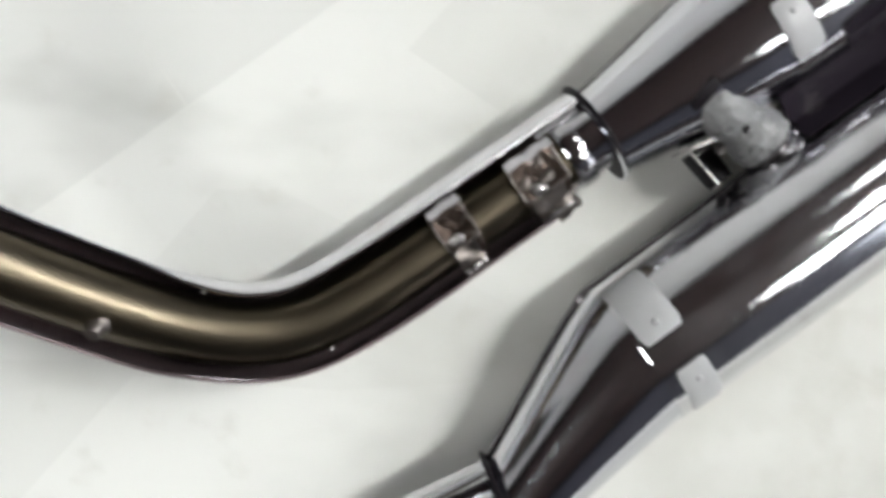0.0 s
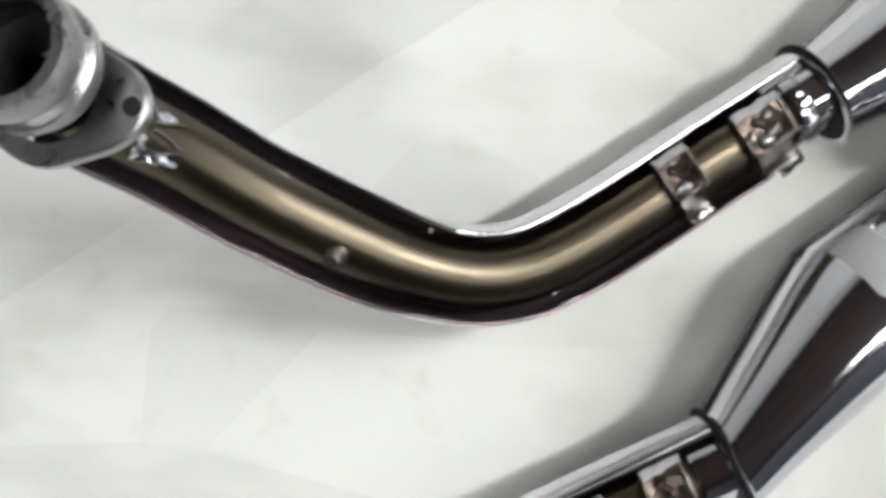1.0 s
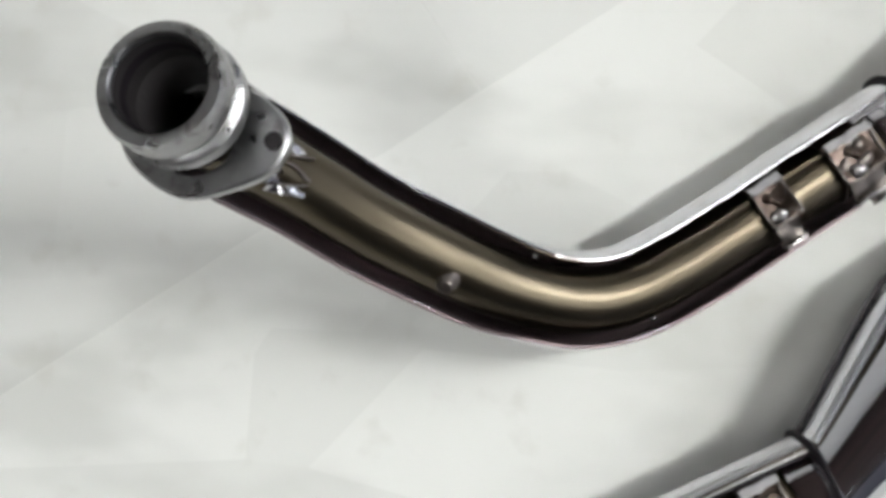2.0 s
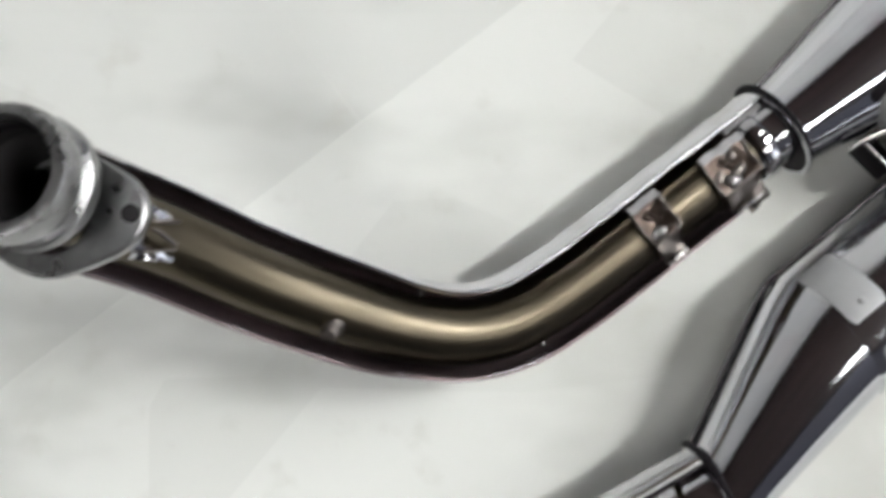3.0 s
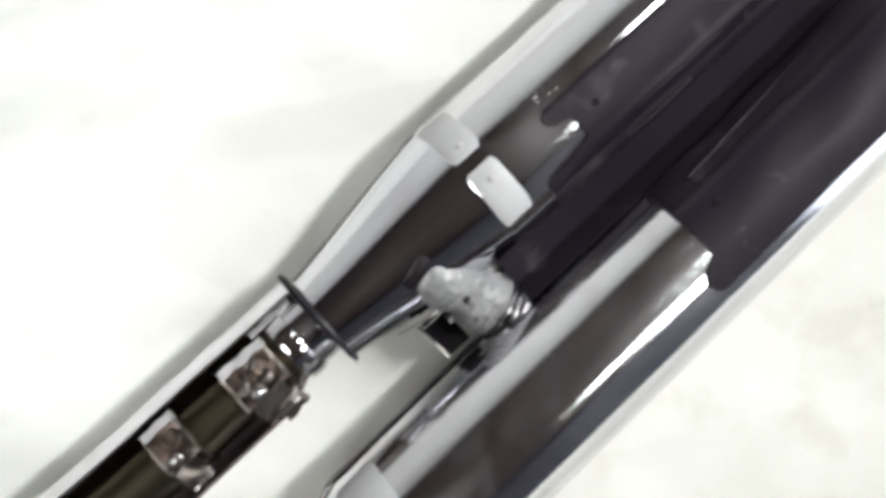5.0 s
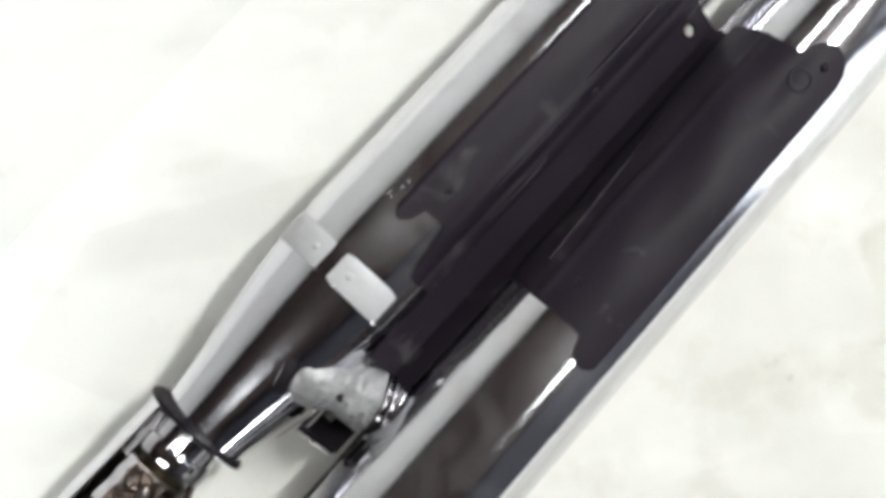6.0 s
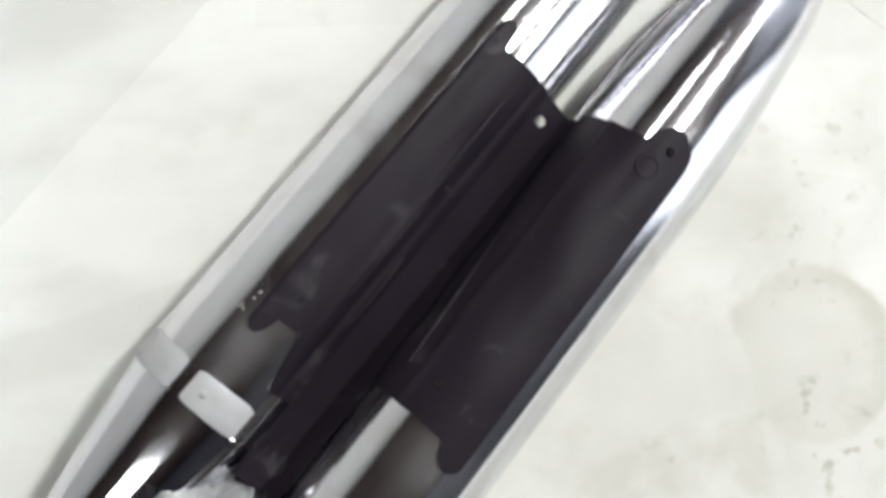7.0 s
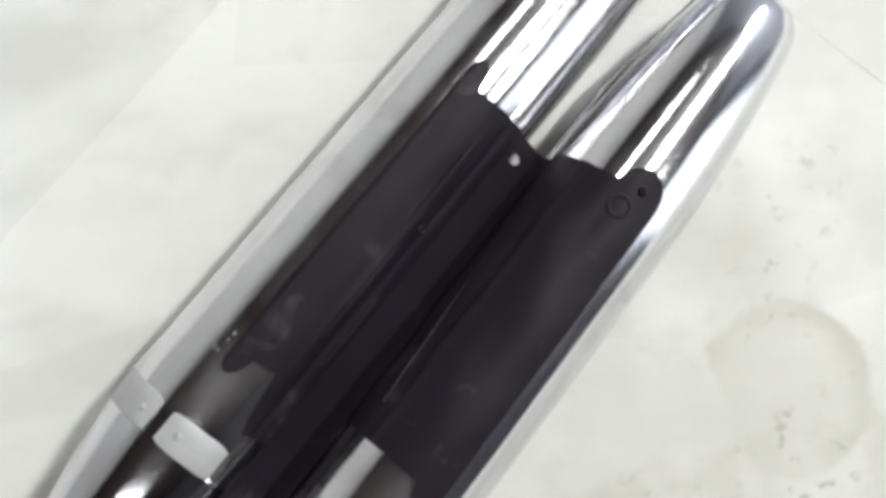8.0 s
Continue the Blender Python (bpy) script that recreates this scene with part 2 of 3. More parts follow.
def thing(name, m, label, category, group="", kind=""):
    ob = new(name)
    ob.empty_display_size = 0.02
    ob.matrix_world = m
    return tagged(ob, label, category, group, kind)


def box(bm, size, m=Matrix(), bevel=0.0):
    r = bmesh.ops.create_cube(bm, size=1.0, matrix=m @ Matrix.Diagonal((*size, 1)))
    if bevel:
        es = list({e for v in r["verts"] for e in v.link_edges})
        bmesh.ops.bevel(bm, geom=es, offset=bevel, segments=2, affect="EDGES", profile=0.6)


def rings(bm, loops, closed=True, cap=(False, False)):
    """Skin a row of equal loops of points."""
    vs = [[bm.verts.new(p) for p in lp] for lp in loops]
    n = len(vs[0])
    for a, b in zip(vs, vs[1:]):
        for i in range(n if closed else n - 1):
            j = (i + 1) % n
            bm.faces.new((a[i], a[j], b[j], b[i]))
    if cap[0]:
        bm.faces.new(vs[0][::-1])
    if cap[1]:
        bm.faces.new(vs[-1])
    return vs


def basis(axis, up=Vector((0, 0, 1))):
    a = Vector(axis).normalized()
    s = up.cross(a)
    s = s.normalized() if s.length > 1e-4 else Vector((0, 1, 0))
    return a, s, a.cross(s)


def lathe(profile, origin=(0, 0, 0), axis=(1, 0, 0), n=64, cap=(False, False), shift=None):
    """A turned shape: (along, radius) rows round an axis; shift(along) moves the centre sideways."""
    bm = bmesh.new()
    a, s, u = basis(axis)
    o = Vector(origin)
    loops = []
    for x, r in profile:
        c = o + a * x + (shift(x) if shift else Vector())
        loops.append([c + s * (r * math.cos(k * math.tau / n)) + u * (r * math.sin(k * math.tau / n)) for k in range(n)])
    rings(bm, loops, True, cap)
    return bm


def spline(pts, per=12):
    """A smooth run of points through the given ones."""
    P = [Vector(p) for p in pts]
    P = [P[0] * 2 - P[1]] + P + [P[-1] * 2 - P[-2]]
    out = []
    for i in range(1, len(P) - 2):
        for k in range(per):
            t = k / per
            a, b, c, d = P[i - 1], P[i], P[i + 1], P[i + 2]
            out.append(0.5 * (2 * b + (c - a) * t + (2 * a - 5 * b + 4 * c - d) * t * t + (3 * b - a - 3 * c + d) * t ** 3))
    out.append(P[-2])
    return out


def frames_along(path):
    """Point, tangent, up and side along a path, carried without twist."""
    res = []
    up = Vector((0, 0, 1))
    for i, p in enumerate(path):
        t = (path[min(i + 1, len(path) - 1)] - path[max(i - 1, 0)]).normalized()
        up = (up - t * up.dot(t)).normalized()
        res.append((p, t, up, up.cross(t)))
    return res


def sweep(path, radius, n=40, cap=(False, False)):
    bm = bmesh.new()
    fr = frames_along(path)
    loops = []
    for i, (p, t, u, s) in enumerate(fr):
        r = radius(i / (len(fr) - 1)) if callable(radius) else radius
        loops.append([p + (u * math.cos(k * math.tau / n) + s * math.sin(k * math.tau / n)) * r for k in range(n)])
    rings(bm, loops, True, cap)
    return bm


def trough(path, r_out, thick, opening):
    """An open half pipe with a rolled wall; opening(f) gives the middle and half width of its mouth in degrees."""
    fr = frames_along(path)
    outer, inner = bmesh.new(), bmesh.new()
    n = 48
    lo, li = [], []
    for i, (p, t, u, s) in enumerate(fr):
        mid, half = opening(i / (len(fr) - 1))
        a0, a1 = mid + half, mid + 360 - half
        rowo, rowi = [], []
        for k in range(n + 1):
            a = radians(a0 + (a1 - a0) * k / n)
            d = u * math.cos(a) + s * math.sin(a)
            rowo.append(p + d * r_out)
            rowi.append(p + d * (r_out - thick))
        lo.append([rowi[0]] + rowo + [rowi[-1]])
        li.append([q + (p - q) * 0.001 for q in rowi])
    rings(outer, lo, False)
    rings(inner, li, False)
    return outer, inner


def smooth01(x):
    x = min(1.0, max(0.0, x))
    return x * x * (3 - 2 * x)


def band_patch(r, a0, a1, x0, x1, thick, n=14, puff=0.0, seed=0):
    """A piece of a thick band round the x axis, between two angles from the top."""
    bm = bmesh.new()
    rnd = random.Random(seed)
    nx = 6
    top, bot = [], []
    for i in range(nx + 1):
        f = i / nx
        x = x0 + (x1 - x0) * f
        edge = min(1.0, 4 * min(f, 1 - f) + 0.35)
        rt, rb = [], []
        for k in range(n + 1):
            g = k / n
            end = min(1.0, 6 * min(g, 1 - g) + 0.35)
            a = radians(a0 + (a1 - a0) * g)
            fit = max(0.84, (1 - abs(2 * g - 1) ** 14) ** (1 / 3.0)) + 0.05 * noise.noise(Vector((g * 3.1, seed * 2.3, 0.4)))
            x = (x0 + x1) / 2 + (x1 - x0) * (f - 0.5) * fit
            rr = r + thick * min(edge, end) + rnd.uniform(-1, 1) * puff
            rt.append(bm.verts.new((x, math.sin(a) * rr, math.cos(a) * rr)))
            rb.append(bm.verts.new((x, math.sin(a) * (r - 0.001), math.cos(a) * (r - 0.001))))
        top.append(rt), bot.append(rb)
    for i in range(nx):
        for k in range(n):
            bm.faces.new((top[i][k], top[i][k + 1], top[i + 1][k + 1], top[i + 1][k]))
    for k in range(n):
        for i in (0, nx):
            bm.faces.new((top[i][k], top[i][k + 1], bot[i][k + 1], bot[i][k]))
    for i in range(nx):
        for k in (0, n):
            bm.faces.new((top[i][k], top[i + 1][k], bot[i + 1][k], bot[i][k]))
    return bm


# ---- the room ----
S0, S1, L0, L1, H = -3.1, 3.65, -3.5, 2.85, 3.3
bm = bmesh.new()
box(bm, (S1 - S0 + 0.24, L1 - L0 + 0.24, 0.1), pose((S0 + S1) / 2, (L0 + L1) / 2, -0.0504))
floor = part("floor", bm, GROUT, None, smooth=False)
floor.matrix_world = ROT
tagged(floor, "white polished marble-look tile floor with pale grout and stains", "floor", kind="structure")


def wall(name, size, at, label, paint=None):
    bm = bmesh.new()
    box(bm, size, pose(*at))
    ob = part(name, bm, paint or WALL, None, smooth=False)
    ob.matrix_world = ROT
    return tagged(ob, label, "wall", kind="structure")


wall("wall_north", (S1 - S0 + 0.24, 0.12, H), ((S0 + S1) / 2, L1 + 0.06, H / 2), "white painted wall behind the floor", WHITE)
wall("wall_west", (0.12, L1 - L0, H), (S0 - 0.06, (L0 + L1) / 2, H / 2), "unseen brown-grey wall at the room's end, toned dark for the cones to reflect")
# Unseen doorway added so the lower muffler's right flank reflects something bright.
D0, D1, DZ = 1.70, 3.15, 2.55
bm = bmesh.new()
for x0, x1, z0, z1 in ((S0 - 0.12, D0, 0, H), (D1, S1 + 0.12, 0, H), (D0, D1, DZ, H)):
    box(bm, (x1 - x0, 0.12, z1 - z0), pose((x0 + x1) / 2, L0 - 0.06, (z0 + z1) / 2))
ob = part("wall_south", bm, BLUEGREY, None, smooth=False)
ob.matrix_world = ROT
tagged(ob, "unseen blue-grey painted wall with an added bright doorway", "wall", kind="structure")
bm = bmesh.new()
box(bm, (D1 - D0 + 0.1, 0.02, DZ + 0.1), pose((D0 + D1) / 2, L0 - 0.135, (DZ + 0.1) / 2))
ob = part("backdrop", bm, DOOR, None, smooth=False)
ob.matrix_world = ROT
tagged(ob, "pale glow of the added, unseen doorway", "backdrop", kind="structure")
# the wall with the daylight opening
O0, O1, OZ0, OZ1 = -0.68, -0.43, 2.10, 3.10
bm = bmesh.new()
for y0, y1, z0, z1 in ((L0, O0, 0, H), (O1, L1, 0, H), (O0, O1, OZ1, H), (O0, O1, 0, OZ0)):
    box(bm, (0.12, y1 - y0, z1 - z0), pose(S1 + 0.06, (y0 + y1) / 2, (z0 + z1) / 2))
ob = part("wall_east", bm, PALE, None, smooth=False)
ob.matrix_world = ROT
tagged(ob, "unseen pale blue-grey wall, toned for the tail to reflect, with a small bright window", "wall", kind="structure")
bm = bmesh.new()
box(bm, (0.02, O1 - O0 + 0.1, OZ1 - OZ0 + 0.1), pose(S1 + 0.135, (O0 + O1) / 2, (OZ1 + OZ0) / 2))
ob = part("backdrop", bm, DAY, None, smooth=False)
ob.matrix_world = ROT
tagged(ob, "bright daylight outside the small window", "backdrop", kind="structure")
bm = bmesh.new()
box(bm, (S1 - S0 + 0.24, L1 - L0 + 0.24, 0.1), pose((S0 + S1) / 2, (L0 + L1) / 2, H + 0.05))
ob = part("ceiling", bm, CEIL, None, smooth=False)
ob.matrix_world = ROT
tagged(ob, "unseen ceiling, toned dark for the brown reflections in the chrome", "ceiling", kind="structure")


def ceiling_panel(s, l, length, width, turn=0, lit=None):
    t = thing("ceiling_light", ROT @ pose(s, l, H, 0, 0, turn), "unseen lit white panel lamp with a grey metal frame on the ceiling", "ceiling light", "ceiling lights")
    bm = bmesh.new()
    for x, y, sx, sy in ((0, width / 2, length + 0.04, 0.02), (0, -width / 2, length + 0.04, 0.02), (length / 2 + 0.01, 0, 0.02, width - 0.02), (-length / 2 - 0.01, 0, 0.02, width - 0.02)):
        box(bm, (sx, sy, 0.05), pose(x, y, -0.0255))
    part("frame", bm, FRAME, t, smooth=False)
    bm = bmesh.new()
    box(bm, (length - 0.004, width - 0.024, 0.012), pose(0, 0, -0.04))
    part("diffuser", bm, lit or LAMP, t, "glowing white diffuser", smooth=False)
    return t


ceiling_panel(2.40, -0.98, 1.90, 0.26, 0, KEY_LAMP)
ceiling_panel(1.42, -2.30, 1.69, 0.27)
ceiling_panel(1.69, -2.97, 1.22, 0.27)
ceiling_panel(2.09, 0.74, 1.22, 0.22)
# Unseen panel added to even out the floor's brightness at this end.
ceiling_panel(-2.02, -0.40, 1.62, 0.57, 90)

# ---- header pipe with its heat shield ----
HEAD = [(0.1105, 0.0950, 0.0395), (0.100, 0.0865, 0.0395), (0.075, 0.0665, 0.040), (0.050, 0.0468, 0.041), (0.020, 0.0225, 0.043), (-0.009, 0.0005, 0.0455),
        (-0.034, -0.0150, 0.0490), (-0.058, -0.0215, 0.0545), (-0.084, -0.0205, 0.0625), (-0.112, -0.0145, 0.074), (-0.154, -0.0010, 0.095), (-0.186, 0.0120, 0.118), (-0.206, 0.0185, 0.139), (-0.218, 0.0220, 0.160)]
RP, RS = 0.0160, 0.0243
PORT = Vector((-0.2265, 0.0268, 0.203))


def header(m, pts, full, label, group):
    t = thing("exhaust_header", m, label, "exhaust pipe", group)
    inv = m.inverted()
    path = [inv @ p for p in spline(pts, 10)]
    part("pipe", sweep(path, RP, 48), BRONZE, t, "satin heat-tinted bronze steel tube")
    n = len(path)
    span = path[9:int(n * (0.985 if full else 1.0))]

    def mouth(f):
        """Middle and half width of the open side: cut away at the joint, narrow on the straight run, wide past the bend."""
        low = 88 + 52 * (1 - smooth01((f - 0.06) / 0.07)) - 8 * smooth01((f - 0.30) / 0.15) + 24 * smooth01((f - 0.58) / 0.12)
        high = 44 + 34 * smooth01((f - 0.56) / 0.22)
        return (low - high) / 2, (low + high) / 2

    outer, inner = trough(span, RS, 0.0016, mouth)
    shield = part("heat_shield", outer, CHROME, t, "mirror chrome half-round heat shield")
    part("lining", inner, TROUGH, shield, "chrome inner face, coloured dark for what it reflects")
    # rolled edges of the shield
    fr = frames_along(span)
    for side in (1, -1):
        edge = []
        for i, (p, tt, u, s) in enumerate(fr):
            mid, half = mouth(i / (len(fr) - 1))
            a = radians(mid + side * half)
            edge.append(p + (u * math.cos(a) + s * math.sin(a)) * (RS - 0.0006))
        part("rolled_edge", sweep(edge, 0.0010, 8, (True, True)), TROUGH if side > 0 else CHROME_WORN, shield)
    # dark joint washer at the end of the shield
    p, tt, u, s = fr[0]
    part("end_ring", lathe([(0.0, 0.0168), (0.0, 0.0264), (0.0004, 0.0271), (0.0018, 0.0271), (0.0022, 0.0265), (0.0022, 0.0168), (0.0, 0.0168)], p + tt * 0.0022, -tt, 64), RIM, t, "blackened joint washer")
    return t, path, fr


def crumple(bm, size, seed, weight=(1, 1, 1)):
    """Bend a finely cut piece out of true, as thin sheet that was pried."""
    for v in bm.verts:
        d = noise.noise_vector(v.co * 130.0 + Vector((seed * 3.7, seed, 0.0)))
        v.co += Vector((d.x * weight[0], d.y * weight[1], d.z * weight[2])) * size


def sheet(wx, wy, thick, n=9):
    """A finely cut thin plate, centred, with worn corners."""
    bm = bmesh.new()
    box(bm, (wx, wy, thick), Matrix(), thick * 0.22)
    bmesh.ops.subdivide_edges(bm, edges=[e for e in bm.edges if e.calc_length() > min(wx, wy) * 0.4], cuts=n, use_grid_fill=True)
    return bm


def hose_clamp(t, p, ax, up, turn, width, label, seed=1):
    """A worm-drive band clamp: band, sunk housing with a bent lip, rim, screw, knob and tail."""
    a, s, u = basis(ax, up)
    m = Matrix((a, s, u)).transposed().to_4x4()
    m.translation = p
    m = m @ Matrix.Rotation(radians(turn), 4, "X")
    r = RP + 0.0004
    bm = lathe([(-width / 2, r), (-width / 2, r + 0.0012), (-width / 2 + 0.001, r + 0.0018), (-width * 0.28, r + 0.0012), (width * 0.28, r + 0.0012), (width / 2 - 0.001, r + 0.0018), (width / 2, r + 0.0012), (width / 2, r)], n=48)
    bm.transform(m)
    band = part("clamp_band", bm, TINTED, t, label)
    h = r + 0.0020
    wx, wy = width * 1.02, 0.0195
    bm = sheet(wx, wy, 0.0016)
    for v in bm.verts:
        v.co.z -= 0.0016 * max(0.0, 1 - (2.1 * v.co.x / wx) ** 2) * max(0.0, 1 - (2.1 * v.co.y / wy) ** 2)
    crumple(bm, 0.0014, seed, (0.4, 0.4, 1))
    bm.transform(m @ pose(0, 0.001, h))
    house = part("housing", bm, TINTED, band, "dented bronze-tinted housing plate")
    # wide lip bent up along the far side
    bm = sheet(wx * 1.06, 0.0046, 0.0013)
    crumple(bm, 0.0016, seed + 4, (0.9, 1, 0.6))
    bm.transform(m @ pose(-0.0004, -wy / 2 + 0.0004, h + 0.0012, 24))
    part("lip", bm, LIP, band, "matte light grey bent lip")
    bm = bmesh.new()
    edges = []
    for size, at in (((wx + 0.001, 0.0012, 0.0032), (0, 0.001 + wy / 2, h + 0.0004)), ((0.0013, wy, 0.0032), (-wx / 2, 0.001, h + 0.0006)), ((0.0013, wy, 0.0032), (wx / 2, 0.001, h + 0.0004))):
        one = sheet(*size)
        one.transform(pose(*at))
        for v in one.verts:
            d = noise.noise_vector(v.co * 150.0 + Vector((seed, 2.0, 5.0)))
            v.co += d * 0.0009
        me = bpy.data.meshes.new("rim_piece")
        one.to_mesh(me)
        one.free()
        bm.from_mesh(me)
        bpy.data.meshes.remove(me)
    bm.transform(m)
    part("rim", bm, PLATE, band, "dull folded rim")
    # worm screw lying across the recess
    scr = lathe([(-0.0042, 0.0), (-0.0042, 0.0019), (-0.0036, 0.0023), (-0.0010, 0.0023), (-0.0006, 0.0015), (0.0040, 0.0015), (0.0042, 0.0)], (0, 0, 0), (0, 1, 0), 18)
    scr.transform(m @ pose(0.06 * wx, -0.001, h + 0.0004, 0, 0, 34))
    part("screw", scr, TINTED, band, "small tarnished clamp screw")
    # crumpled knob by the near edge
    bm = bmesh.new()
    bmesh.ops.create_icosphere(bm, subdivisions=3, radius=0.0034)
    crumple(bm, 0.0026, seed + 9)
    bm.transform(m @ pose(0.16 * wx, wy * 0.36, h + 0.0008) @ Matrix.Diagonal((1.15, 0.95, 0.75, 1)))
    part("knob", bm, STEEL, band, "crumpled bright steel fold")
    bm = sheet(wx * 0.34, 0.0062, 0.0012)
    crumple(bm, 0.0012, seed + 6)
    bm.transform(m @ pose(-0.20 * wx, -0.002, h + 0.0008, 9, 9, 24))
    part("buckle", bm, TINTED, band, "bent buckle strip")
    bm = sheet(width * 0.78, 0.011, 0.0012)
    crumple(bm, 0.0014, seed + 2)
    bm.transform(m @ pose(0.0015, 0.0160, h - 0.0038, -34))
    tail = part("tail", bm, PLATE, band, "dark bent band end")
    bm = sheet(width * 0.74, 0.0015, 0.0070)
    crumple(bm, 0.0010, seed + 3)
    bm.transform(m @ pose(0.0015, 0.0208, h - 0.0072, -22))
    part("end_fold", bm, STEEL, tail, "bright turned-down end")


HM = Matrix.Translation((-0.02, 0.0, 0.0))
head, hpath, hfr = header(HM, HEAD, True, "bronze-tinted exhaust header pipe in an open chrome heat shield", "exhaust headers")
HI = HM.inverted()
# inlet collar and hose clamps on the straight run
c0 = HI @ Vector((0.1125, 0.0966, 0.0395))
bm = lathe([(0, 0.0172), (0, 0.0192), (0.004, 0.0198), (0.010, 0.0188), (0.034, 0.0180), (0.036, 0.0172)], c0, -U, 48)
part("collar", bm, CHROME, head, "bright chrome slip collar")
for (x, y, z), turn, w in (((0.0715, 0.0637, 0.0403), -2, 0.024), ((0.0345, 0.0345, 0.0418), 4, 0.0165)):
    hose_clamp(head, HI @ Vector((x, y, z)), -U, Vector((0, 0, 1)), turn, w, "heat-tinted worm-drive hose clamp with a bent grey lip", int(w * 1000))
a, s, u = basis(-U)
lip_m = Matrix((a, s, u)).transposed().to_4x4()
lip_m.translation = HI @ Vector((0.0945, 0.0825, 0.0397))
bm = sheet(0.0240, 0.0036, 0.0012, 14)
crumple(bm, 0.0018, 31, (0.3, 0.8, 0.4))
bm.transform(lip_m @ pose(0.0080, -0.0135, 0.0140, 38))
part("collar_lip", bm, LIP, head, "ragged light grey sheet lip")
bm = sheet(0.0150, 0.0100, 0.0014, 10)
crumple(bm, 0.0026, 17)
bm.transform(lip_m @ pose(0.0265, 0.0222, 0.0115, -34, 0, 10))
part("bent_end", bm, PLATE, head, "crumpled grey bent band end")
for dx, dy, dz, r in ((0.019, -0.003, 0.0200, 0.0028), (0.0215, 0.006, 0.0195, 0.0034), (0.031, 0.003, 0.0190, 0.0026), (0.027, 0.011, 0.0155, 0.0030)):
    bm = bmesh.new()
    bmesh.ops.create_icosphere(bm, subdivisions=3, radius=r)
    crumple(bm, r * 0.8, int(dx * 4000))
    bm.transform(lip_m @ pose(dx + 0.006, dy, dz - 0.0006) @ Matrix.Diagonal((1.4, 1.0, 0.6, 1)))
    part("fold", bm, PLATE, head, "crumpled bright fold of the clamp")
cs = HI @ Vector((0.0885, 0.0772, 0.0398))
part("strap", lathe([(-0.0045, 0.0178), (-0.0042, 0.0196), (-0.003, 0.0201), (0.003, 0.0199), (0.0042, 0.0195), (0.0045, 0.0178)], cs, -U, 48), CHROME_WORN, head, "narrow bright steel strap")
# small stud on the pipe
a, s, u = basis(Vector((-0.35, -0.72, 0.6)))
stud = lathe([(0, 0.0062), (0.004, 0.0060), (0.0055, 0.0046), (0.0100, 0.0042), (0.0112, 0.0032), (0.0112, 0.0)], HI @ Vector((-0.1199, -0.0188, 0.0860)), (-0.1, -0.6, 0.79), 18)
part("stud", stud, PLATE, head, "short steel threaded stud")
for f, ang in ((0.60, -66), (0.42, 66)):
    p, tt, uu, ss = hfr[int(f * (len(hfr) - 1))]
    d = uu * math.cos(radians(ang)) + ss * math.sin(radians(ang))
    bm = bmesh.new()
    bmesh.ops.create_uvsphere(bm, u_segments=12, v_segments=8, radius=0.0016, matrix=Matrix.Translation(p + d * (RP + 0.002)))
    part("weld_spot", bm, STEEL, head)
# port end: flange, ring stack and gasket
pb = HI @ Vector(HEAD[-1])
pf = HI @ PORT
pax = (Vector((-0.17, 0.05, 0.975))).normalized()
port0 = pf - pax * 0.030
part("port_ring", lathe([(0.002, 0.01835), (0.002, 0.02333), (0.006, 0.02525), (0.012, 0.02547), (0.0135, 0.02397), (0.0145, 0.02204), (0.0165, 0.02204), (0.018, 0.02418), (0.0195, 0.02504), (0.027, 0.02482), (0.0295, 0.02375), (0.030, 0.02194), (0.030, 0.01960), (0.0285, 0.01850), (0.010, 0.01830)], port0, pax, 72), CAST, head, "machined grey metal port collar")
part("bore", lathe([(0.0284, 0.01842), (0.0265, 0.01815), (0.012, 0.01740), (0.010, 0.01520), (0.004, 0.01380), (-0.02, 0.01340), (-0.022, 0.0)], port0, pax, 48), BORE, head, "black sooty bore")
part("bore_step", lathe([(0.0280, 0.01845), (0.024, 0.01835), (0.022, 0.01720), (0.020, 0.01690)], port0, pax, 48), RIM, head)
bm = bmesh.new()
a, s, u = basis(pax, Vector((-0.05, -1.0, 0)))
ear = Matrix((s, u, a)).transposed().to_4x4()
ear.translation = port0 - pax * 0.011 + Vector((-0.0015, -0.0065, 0))
N = 72
loops = []
for z, grow in ((-0.003, -0.0012), (-0.002, 0.0), (0.002, 0.0), (0.003, -0.0012)):
    lp = []
    for k in range(N):
        q = k * math.tau / N
        r = 0.0258 + (0.0068 if math.cos(q) > 0 else 0.0125) * abs(math.cos(q)) ** 5 + grow
        lp.append(ear @ Vector((r * math.cos(q), r * math.sin(q), z)))
    loops.append(lp)
inner = [[ear @ Vector((0.0172 * math.cos(k * math.tau / N), 0.0172 * math.sin(k * math.tau / N), z)) for k in range(N)] for z in (0.003, -0.003)]
rings(bm, loops + inner + [loops[0]], True)
bmesh.ops.remove_doubles(bm, verts=bm.verts, dist=1e-6)
fl = part("flange", bm, CAST, head, "oval cast port flange with two ears")
# Flat black discs painting the dark inside of the ear holes.
for sg in (1, -1):
    bm = lathe([(0.0, 0.0036), (0.0012, 0.0036), (0.0012, 0.0), ], ear @ Vector((0.0275 if sg > 0 else -0.0325, 0, 0.003)), pax, 20)
    part("bolt_hole", bm, BORE, fl)
# welded tab bracket under the flange
wc = HI @ Vector((-0.1900, 0.0070, 0.1350))
fr_w = hfr[-6]
mm = Matrix((fr_w[1], fr_w[3], fr_w[2])).transposed().to_4x4()
mm.translation = wc
bm = sheet(0.0190, 0.0200, 0.0010, 11)
